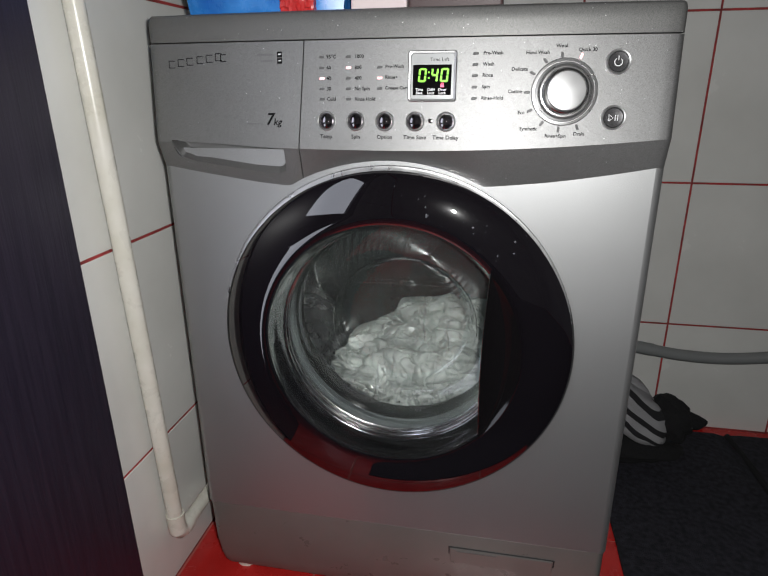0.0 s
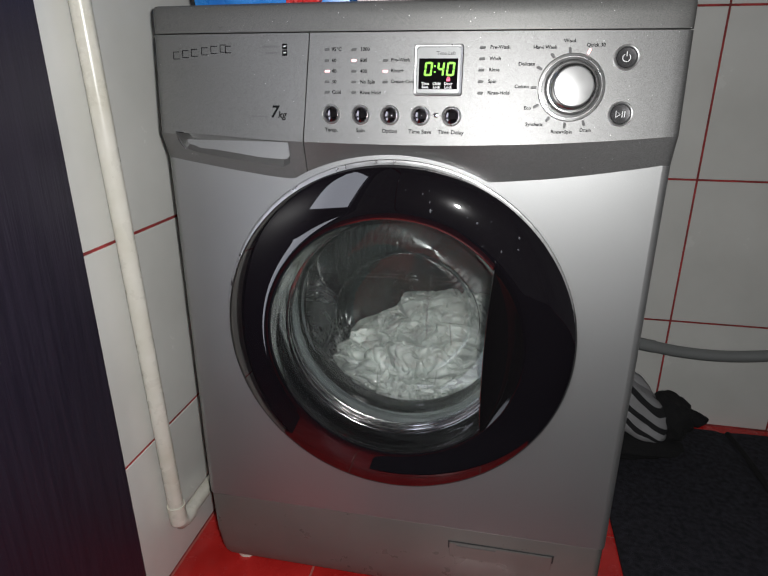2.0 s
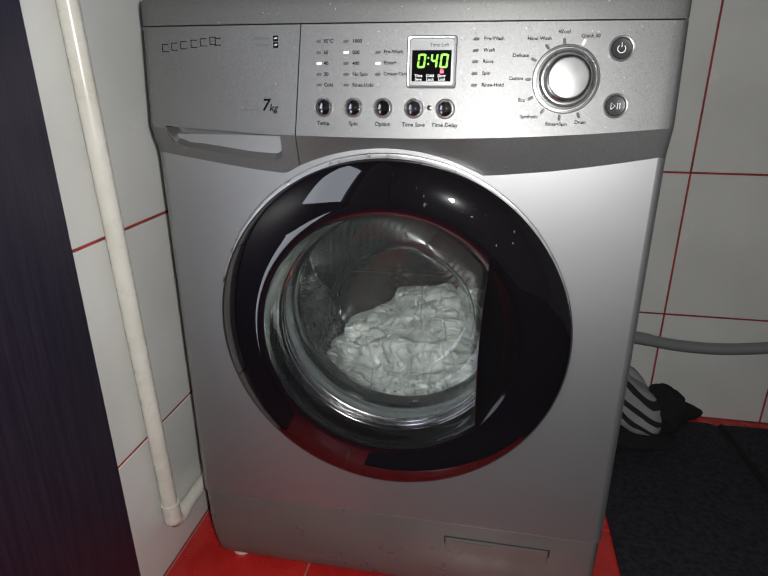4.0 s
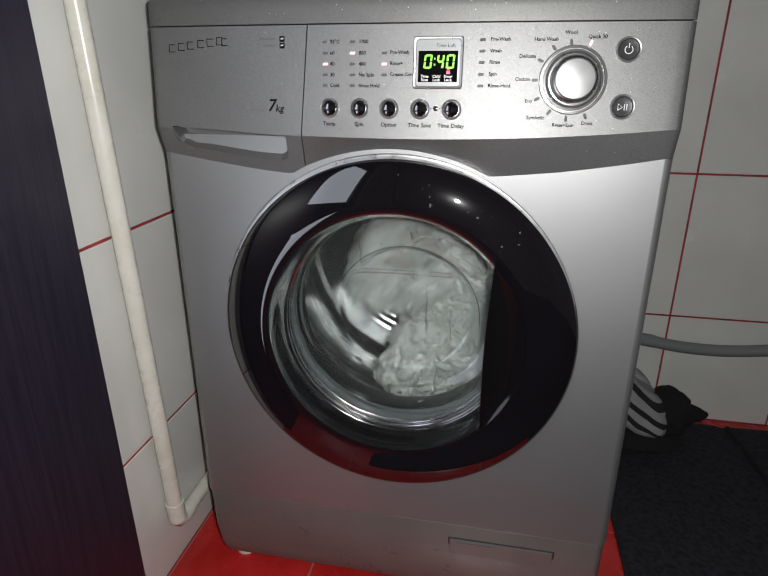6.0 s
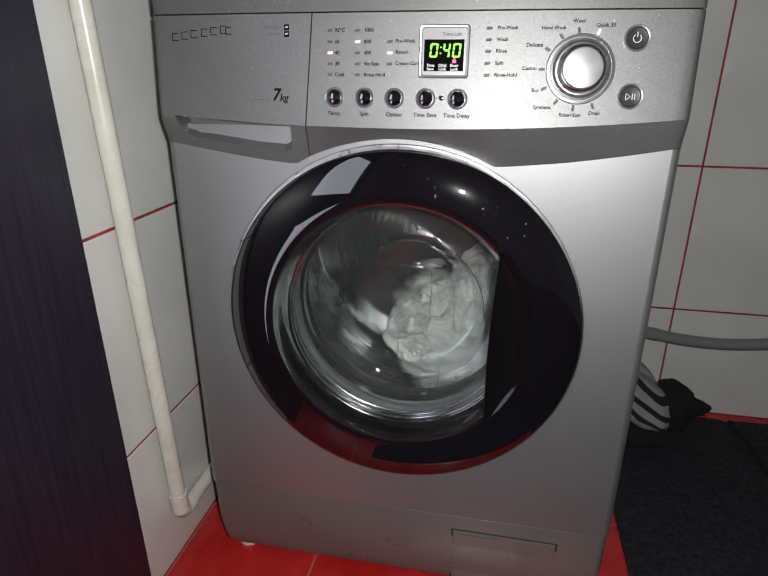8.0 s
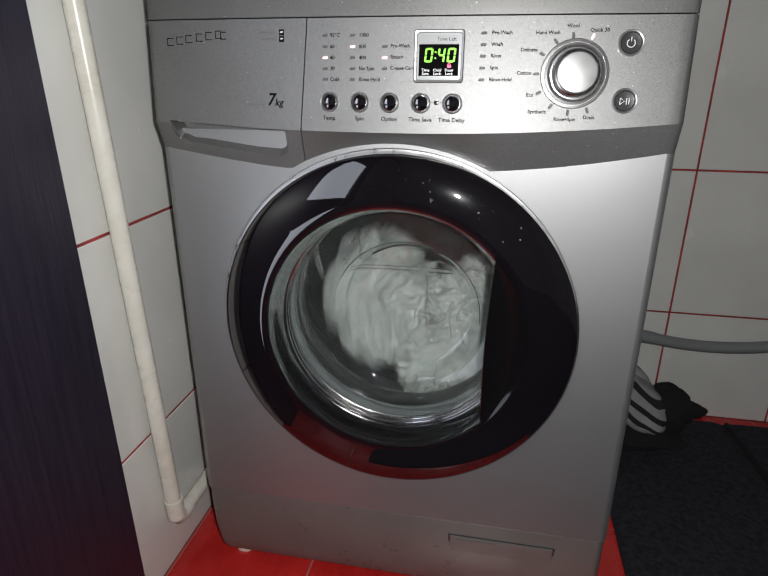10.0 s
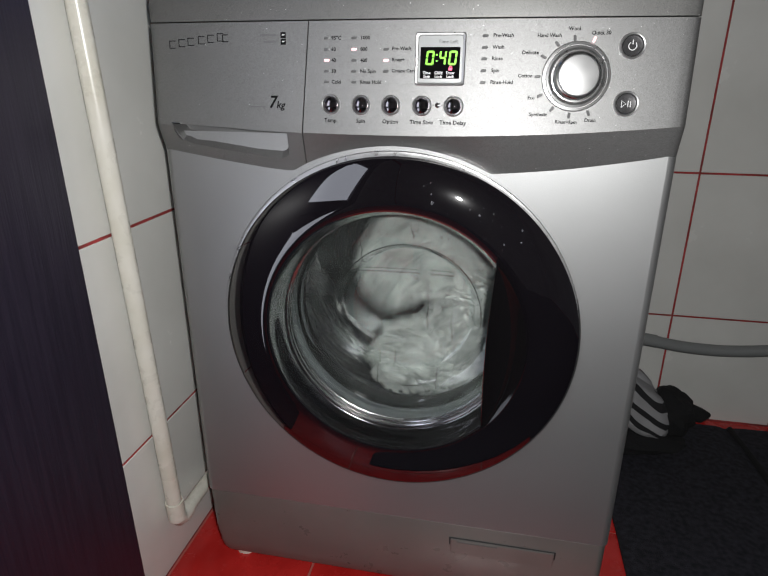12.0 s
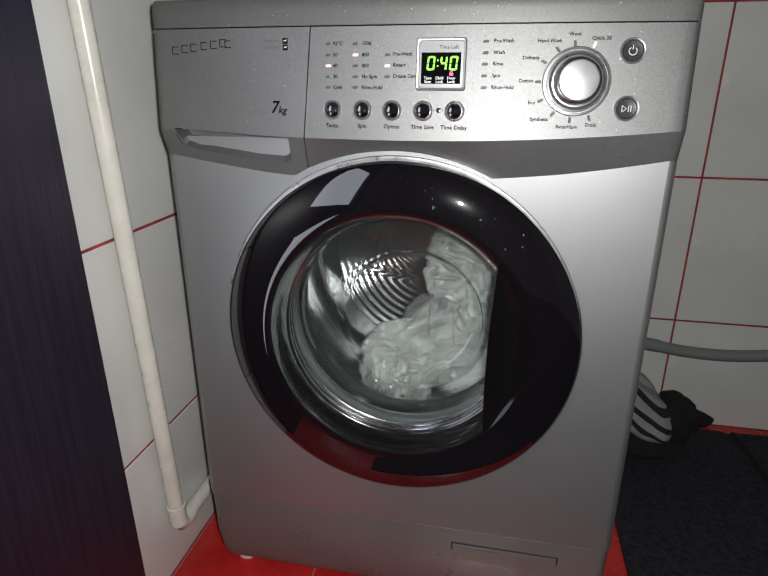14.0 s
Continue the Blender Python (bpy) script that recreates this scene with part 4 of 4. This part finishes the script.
def trails():
    """Thin runs of water down the bowl's inner skin, and the film that hangs on its brow."""
    bm = bmesh.new()
    rng = random.Random(3)
    runs = [(0.006, 0.580, 0.556), (0.026, 0.492, 0.415), (-0.043, 0.372, 0.322), (-0.066, 0.560, 0.515), (0.062, 0.450, 0.400), (-0.020, 0.385, 0.352), (0.045, 0.360, 0.335), (0.078, 0.345, 0.322)]
    for x, z0, z1 in runs:
        n = max(5, int((z0 - z1) / 0.004))
        pts = []
        for k in range(n + 1):
            z = z0 + (z1 - z0) * k / n
            px = x + 0.0030 * noise.noise(Vector((x * 90, z * 120, 1.0))) + 0.0008 * rng.uniform(-1, 1)
            pts.append((px, behind_glass(px, z), z))
        tube(pts, lambda u: 0.0004 + 0.0005 * u, 8, bm)
    for rise, x0, x1, thin in ((0.0000, -0.082, 0.014, 0.0010), (0.0052, -0.080, 0.010, 0.0007), (0.0000, 0.028, 0.062, 0.0008), (0.0060, 0.030, 0.060, 0.0007)):
        pts = []
        for k in range(25):
            x = x0 + (x1 - x0) * k / 24
            z = BROW_Z + rise + 0.0006 * noise.noise(Vector((x * 200, rise * 900, 2.0)))
            pts.append((x, behind_glass(x, z), z))
        tube(pts, thin, 8, bm)
    return bm


tagged(part("water_trails", trails(), WATER), "thin runs of water down the inside of the door glass", "water", "", "stuff").visible_shadow = False
tagged(part("water_drops", drops(), WATER), "small water drops clinging to the door glass", "water", "", "stuff").visible_shadow = False


def splashes():
    """Dried and wet spots on the ring's upper side."""
    bm = bmesh.new()
    rng = random.Random(5)
    for k in range(40):
        a = radians(rng.gauss(60, 13))
        n = min(len(RING) - 2, max(10, int(rng.gauss(34, 9))))
        r, y = RING[n]
        size = rng.uniform(0.0002, 0.0005) if k % 6 else rng.uniform(0.0005, 0.0010)
        m = Matrix.Translation((DOOR_X + r * math.cos(a), y, RING_Z + r * math.sin(a))) @ Matrix.Diagonal((size, 0.0003, size * rng.uniform(1, 1.8), 1))
        bmesh.ops.create_icosphere(bm, subdivisions=2, radius=1.0, matrix=m)
    for a, r, wide, tall in ((75.4, 0.1800, 0.0022, 0.0058), (76.5, 0.1895, 0.0016, 0.0022), (58.5, 0.1905, 0.0030, 0.0024), (80.5, 0.2235, 0.0052, 0.0014), (42.0, 0.1990, 0.0024, 0.0018)):
        y = min(RING, key=lambda p: abs(p[0] - r))[1]
        m = Matrix.Translation((DOOR_X + r * math.cos(radians(a)), y, RING_Z + r * math.sin(radians(a)))) @ Matrix.Diagonal((wide / 2, 0.0004, tall / 2, 1))
        bmesh.ops.create_icosphere(bm, subdivisions=3, radius=1.0, matrix=m)
    return bm


tagged(part("water_splashes", splashes(), SPOTS), "small water spots on the chrome door ring", "water", "", "stuff")

# ---- pipes on the tiled wall ----
pipe = tagged(new("water_pipe"), "cream plastic water pipe with an elbow on the tiled wall", "pipe")
PX = LEFT + 0.019
part("riser", tube([(PX, -0.0105 - 0.115 * k / 12, 0.118 + 2.30 * k / 12) for k in range(13)], 0.0118, 20), PIPE, pipe)
part("elbow", tube([(PX, -0.0105, 0.130), (PX, -0.0100, 0.113), (PX, -0.0090, 0.103), (PX, -0.003, 0.096), (PX, 0.006, 0.093)], 0.0138, 20), PIPE, pipe)
part("collar", tube([(PX, -0.0107, 0.126), (PX, -0.0110, 0.134)], 0.0142, 20), PIPE, pipe)
part("socket", tube([(PX, 0.003, 0.093), (PX, 0.021, 0.093)], 0.0140, 20), PIPE, pipe)
part("branch", tube([(PX, 0.017 + 0.6 * k / 10, 0.093) for k in range(11)], 0.0112, 20), PIPE, pipe)

# ---- hose along the back wall ----
def smooth_line(points, steps=10):
    """A smooth line through points."""
    pts = [Vector(p) for p in points]
    pts = [pts[0] * 2 - pts[1]] + pts + [pts[-1] * 2 - pts[-2]]
    out = []
    for i in range(1, len(pts) - 2):
        a, b, c, d = pts[i - 1:i + 3]
        for k in range(steps):
            s = k / steps
            out.append(0.5 * (2 * b + (c - a) * s + (2 * a - 5 * b + 4 * c - d) * s * s + (3 * b - 3 * c + d - a) * s ** 3))
    return out + [pts[-2]]


hose = tagged(new("drain_hose"), "grey rubber drain hose hanging along the back wall", "hose")
part("hose_tube", tube(smooth_line([(0.24, 0.550, 0.2330), (0.36, 0.575, 0.2320), (0.46, 0.585, 0.2130), (0.545, 0.590, 0.2000), (0.64, 0.590, 0.2000), (0.75, 0.585, 0.2190), (0.90, 0.585, 0.2580), (1.1, 0.585, 0.36)]), 0.0128, 18), HOSE, hose)
part("hose_sleeve", tube(smooth_line([(0.36, 0.575, 0.2320), (0.40, 0.579, 0.2240), (0.46, 0.585, 0.2130), (0.480, 0.586, 0.2100)]), 0.0140, 18), HOSE, hose)

# ---- striped fleece on the floor ----
fleece = tagged(new("striped_fleece"), "crumpled grey and black zebra-striped fleece lying behind the carpet", "towel")


def lump(cx, cy, cz, rx, ry, rz, seed, rough=0.12, turn=0.0):
    bm = bmesh.new()
    bmesh.ops.create_icosphere(bm, subdivisions=4, radius=1.0)
    off = Vector((seed * 3.7, seed * 1.9, seed * 2.3))
    for v in bm.verts:
        d = v.co.normalized()
        r = 1 + rough * noise.noise(d * 1.8 + off) * 2 + rough * 0.5 * noise.noise(d * 5 + off)
        v.co = Vector((d.x * rx, d.y * ry, d.z * rz)) * r
    bmesh.ops.rotate(bm, verts=bm.verts, cent=(0, 0, 0), matrix=Matrix.Rotation(radians(turn), 3, "Y"))
    bmesh.ops.translate(bm, verts=bm.verts, vec=(cx, cy, cz))
    for v in bm.verts:
        v.co.z = max(v.co.z, 0.0085)
    return bm


part("striped_fold", lump(0.420, 0.495, 0.108, 0.115, 0.070, 0.050, 1, 0.10, 33), STRIPED, fleece)
part("upper_fold", lump(0.415, 0.535, 0.130, 0.075, 0.035, 0.042, 6, 0.08, 28), FLEECE, fleece, "plain grey fleece fold")
part("black_fold", lump(0.508, 0.500, 0.088, 0.050, 0.055, 0.046, 2, 0.12, 38), BLACK_CLOTH_AND_SHADE, fleece, "black fleece folds and the shade below them")
part("black_tip", lump(0.552, 0.505, 0.088, 0.038, 0.020, 0.017, 3, 0.08, 10), BLACK_CLOTH_AND_SHADE, fleece, "black pointed corner")
# black lump added for the dark shadow under the striped fold
part("fleece_shadow", lump(0.425, 0.480, 0.034, 0.110, 0.062, 0.032, 4, 0.1), BLACK_CLOTH_AND_SHADE, fleece, "black fleece folds and the shade below them")

# ---- carpet ----
def carpet_sheet():
    """One cut sheet: it runs in front of the machine and along its side to the back wall."""
    bm = bmesh.new()
    step = 0.02
    inner_x, inner_y, x0, x1, y0, y1 = 0.363, -0.145, -0.097, 1.503, -2.185, 0.595
    cells = {}

    def vert(i, j):
        if (i, j) not in cells:
            x, y = x0 + step * i, y0 + step * j
            ridge = math.exp(-(((x - 0.672) - 0.10 * (0.56 - y)) / 0.012) ** 2) * (1 if y > 0 else 0)
            z = 0.007 + 0.0015 * noise.noise(Vector((x * 9, y * 9, 0))) - 0.006 * ridge
            cells[i, j] = bm.verts.new((x + 0.0015 * noise.noise(Vector((0, y * 14, 3))), y + 0.0015 * noise.noise(Vector((x * 14, 0, 5))), z))
        return cells[i, j]

    for i in range(round((x1 - x0) / step)):
        for j in range(round((y1 - y0) / step)):
            if x0 + step * (i + 0.5) < inner_x and y0 + step * (j + 0.5) > inner_y:
                continue
            bm.faces.new((vert(i, j), vert(i + 1, j), vert(i + 1, j + 1), vert(i, j + 1)))
    rim = [e for e in bm.edges if e.is_boundary]
    out = bmesh.ops.extrude_edge_only(bm, edges=rim)
    for v in out["geom"]:
        if isinstance(v, bmesh.types.BMVert):
            v.co.z = 0.0005
    return bm


carpet = tagged(part("carpet", carpet_sheet(), CARPET), "dark charcoal pile carpet with a black seam, on red tiles", "carpet")

part("seam_strip", tube(smooth_line([(0.6700, 0.590, 0.0050), (0.6740, 0.550, 0.0050), (0.6800, 0.490, 0.0050), (0.6845, 0.400, 0.0050), (0.6900, 0.200, 0.0050), (0.7000, -0.100, 0.0050)]), 0.0065, 8), BLACK_CLOTH_AND_SHADE, carpet, "black seam across the carpet")

# ---- dark door with frosted panes along the tiled wall; the lit hall behind makes the panes glow faintly ----
leaf = tagged(new("door_leaf"), "dark wenge wood door with two backlit frosted panes", "door")
LX0, LX1 = LEFT + 0.004, LEFT + 0.028
EDGE_Y = -0.1140


def leaning(bm):
    for v in bm.verts:
        v.co.y -= 0.016 * v.co.z
    return bm


def stile(outline):
    bm = bmesh.new()
    rings = [[bm.verts.new((x, y, z)) for y, z in outline] for x in (LX0, LX1)]
    bm.faces.new(rings[0])
    bm.faces.new(list(reversed(rings[1])))
    for k in range(len(outline)):
        m = (k + 1) % len(outline)
        bm.faces.new((rings[0][k], rings[0][m], rings[1][m], rings[1][k]))
    return leaning(bm)


part("stile", stile([(EDGE_Y, 0.004), (EDGE_Y, 2.02), (-0.365, 2.02), (-0.365, 0.004)]), WENGE, leaf)
part("stile", stile([(-0.820, 0.004), (-0.820, 2.02), (-0.930, 2.02), (-0.930, 0.004)]), WENGE, leaf)
for z0, z1, y1 in ((0.004, 0.215, -0.366), (0.555, 0.624, -0.366), (0.625, 0.695, -0.366), (1.170, 2.02, -0.366)):
    part("rail", leaning(rbox(LX0 + 0.001, LX1 - 0.002, -0.819, y1, z0, z1, 0.0008)), WENGE, leaf)
for z0, z1, y1 in ((0.216, 0.554, -0.366), (0.696, 1.169, -0.366)):
    part("pane", leaning(rbox(LX0 + 0.006, LX0 + 0.012, -0.819, y1, z0, z1, 0.001)), FROSTED, leaf, "backlit frosted glass pane")

# ---- things on the worktop ----
def pack(x0, x1, y0, y1, z0, z1, seed, puff=0.02):
    """A soft filled plastic pack."""
    bm = bmesh.new()
    bmesh.ops.create_grid(bm, x_segments=1, y_segments=1, size=0.5)
    bm.clear()
    bmesh.ops.create_cube(bm, size=1.0)
    bmesh.ops.subdivide_edges(bm, edges=bm.edges[:], cuts=14, use_grid_fill=True)
    for v in bm.verts:
        u = v.co * 2
        f = 1 - 0.16 * (u.z ** 4)
        n = noise.noise(v.co * 5 + Vector((seed, 0, 0)))
        w = noise.noise(v.co * 13 + Vector((0, seed, 0)))
        v.co = Vector(((x0 + x1) / 2 + (x1 - x0) / 2 * (u.x * (1 - 0.05 * abs(u.z) ** 3) + 0.03 * n), (y0 + y1) / 2 + (y1 - y0) / 2 * u.y * f * (1 - 0.2 * u.x ** 2) + puff * 0.3 * n + 0.003 * w, (z0 + z1) / 2 + (z1 - z0) / 2 * u.z + (0.004 * w if u.z > -0.9 else 0.0)))
    return bm


TOP = 0.8502
blue = tagged(new("detergent_pack"), "bright blue and red plastic detergent pack on the worktop", "detergent")
part("pack_body", pack(-0.262, -0.062, 0.020, 0.100, TOP, TOP + 0.24, 2.0), BLUE_FILM, blue)
part("red_patch", pack(-0.135, -0.095, 0.0145, 0.03, TOP + 0.001, TOP + 0.05, 5.0, 0.004), RED_FILM, blue, "red printed patch")
tagged(part("carton", rbox(-0.054, 0.010, 0.025, 0.10, TOP, TOP + 0.15, 0.002), PINK_CARD), "pale pink striped carton on the worktop", "box")
tagged(part("dark_box", rbox(0.012, 0.115, 0.02, 0.12, TOP, TOP + 0.05, 0.003), DARK_CARD), "low dark red-brown box on the worktop", "box")


# ---- tiles, piece by piece ----
def slab(name, w, d, h, edge=0.0012):
    """A thin tile with eased edges, centred, its face up."""
    bm = rbox(-w / 2, w / 2, -d / 2, d / 2, -h, 0)
    top = [e for e in bm.edges if all(v.co.z > -1e-6 for v in e.verts)]
    bmesh.ops.bevel(bm, geom=top, offset=edge, segments=2, profile=0.5, affect="EDGES")
    me = bpy.data.meshes.new(name)
    bm.to_mesh(me)
    bm.free()
    return me


tile_rows = [(0.0, ROW0)] + [(ROW0 + ROW * k, ROW0 + ROW * (k + 1)) for k in range(6)]
back_rows = [(0.0, 0.257), (0.257, 0.574), (0.574, 0.901)] + [(0.901 + 0.322 * k, 0.901 + 0.322 * (k + 1)) for k in range(4)]
WIDE = 0.40
made = {}


def tile(w, h, mat, key):
    if (key, round(w, 4), round(h, 4)) not in made:
        me = slab("tile", w - JOINT, h - JOINT, 0.006)
        me.materials.append(mat)
        made[key, round(w, 4), round(h, 4)] = me
    return made[key, round(w, 4), round(h, 4)]


PROUD = 0.0012
for z0, z1 in tile_rows:
    for k in range(-5, 2):
        y0, y1 = -0.14 + WIDE * k, min(-0.14 + WIDE * (k + 1), BACK)
        ob = new("tile", tile(y1 - y0, z1 - z0, TILE, "left"))
        ob.parent = wall_left
        ob.matrix_basis = Matrix.Translation((LEFT + PROUD, (y0 + y1) / 2, (z0 + z1) / 2)) @ Matrix(((0, 0, 1, 0), (1, 0, 0, 0), (0, 1, 0, 0), (0, 0, 0, 1)))
for z0, z1 in back_rows:
    for k in range(-4, 5):
        x0, x1 = max(0.516 + COL * k, LEFT + 0.004), min(0.516 + COL * (k + 1), RIGHT)
        if x1 - x0 < 0.02:
            continue
        ob = new("tile", tile(x1 - x0, z1 - z0, TILE, "back"))
        ob.parent = wall_back
        ob.matrix_basis = Matrix.Translation(((x0 + x1) / 2, BACK - PROUD, (z0 + z1) / 2)) @ Matrix(((-1, 0, 0, 0), (0, 0, -1, 0), (0, -1, 0, 0), (0, 0, 0, 1)))
SIDE = 0.33
for i in range(-1, 6):
    for j in range(-7, 3):
        x0, x1 = max(-0.144 + SIDE * i, LEFT + 0.003), min(-0.144 + SIDE * (i + 1), RIGHT)
        y0, y1 = max(-0.12 + SIDE * j, FRONT), min(-0.12 + SIDE * (j + 1), BACK - 0.002)
        if x1 - x0 < 0.02 or y1 - y0 < 0.02:
            continue
        ob = new("tile", tile(x1 - x0, y1 - y0, FLOOR_TILE, "floor"))
        ob.parent = floor
        ob.matrix_basis = Matrix.Translation(((x0 + x1) / 2, (y0 + y1) / 2, 0.0))


# ---- what moves ----
START, RAMP, SPEED = 4.9, 0.8, 268.0     # seconds, seconds, degrees a second


def turned_by(t):
    """How far the drum has turned, in degrees."""
    s = max(0.0, t - START)
    return SPEED * (s * s / (2 * RAMP) if s < RAMP else s - RAMP / 2)


# When a group of garments is half way through its fall from the drum's crown.
FALLS = ([4.60, 6.03, 6.90, 7.70, 8.65, 9.60, 10.57, 12.06, 13.12, 14.40], [4.60, 6.50, 7.66, 8.90, 9.90, 11.02, 12.12, 13.16, 14.35])
CARRIED, FALL_TIME = 175.0, 0.19


def carried_by(i, t):
    """Angle and radius of one garment in the turning drum: carried up one side, dropped, or rolling at its foot."""
    rng = random.Random(40 + i)
    lag, lean, reach = rng.uniform(-0.05, 0.05), rng.uniform(-30, 30), rng.uniform(0.080, 0.158)
    kind = i % 3 if i < 17 else 2
    if kind == 2:
        return (-30 if i < 17 else -62) + 0.8 * lean + 38 * math.sin(2 * math.pi * t / 0.93 + 1.3 * i), reach * (0.85 + 0.12 * math.sin(5.1 * t + i))
    falls = FALLS[kind]
    when = t + lag
    k = max(n for n in range(len(falls) - 1) if falls[n] <= max(when, falls[0]))
    since, left = max(0.0, when - falls[k]), falls[k + 1] - when
    if since < FALL_TIME:
        u = since / FALL_TIME
        return 150 + 82 * u + lean * u, reach * (0.50 + 0.50 * u)
    if left < FALL_TIME:
        u = 1 - left / FALL_TIME
        return 47 + 103 * u + lean * (1 - u), reach * (1.0 - 0.50 * u)
    u = (since - FALL_TIME) / (falls[k + 1] - falls[k] - 2 * FALL_TIME)
    u = u ** 0.58
    return -128 + CARRIED * u + lean, reach


def tumble(i, t):
    """Where one garment is at a time."""
    spot = Vector(REST[i])
    if t <= START:
        return Matrix.Translation(spot)
    turn = turned_by(t)
    up = min(1.0, (t - START) / 0.50)
    up = up * up * (3 - 2 * up)
    a, r = carried_by(i, t)
    x, z = 0.022 + r * math.cos(radians(a)), -0.020 + r * math.sin(radians(a))
    x, z = spot.x + (x - spot.x) * up, spot.z - AXIS + (z - spot.z + AXIS) * up
    far = math.hypot(x, z)
    limit = 0.176
    if far > limit:
        x, z = x * limit / far, z * limit / far
    pace = 0.62 + 0.44 * ((i * 7) % 17) / 16
    return Matrix.Translation((x, spot.y, AXIS + z)) @ Matrix.Rotation(-radians(pace * turn), 4, "Y")


def motions():
    times = [0.0, START - 0.1] + [START + 0.1 * k for k in range(92) if START + 0.1 * k < 14.0] + [14.0]
    walk(drum, [(t, Matrix.Translation((0, 0, AXIS)) @ Matrix.Rotation(-radians(turned_by(t)), 4, "Y")) for t in times])
    for i, piece in enumerate(pieces):
        walk(piece, [(t, tumble(i, t)) for t in times])


motions()
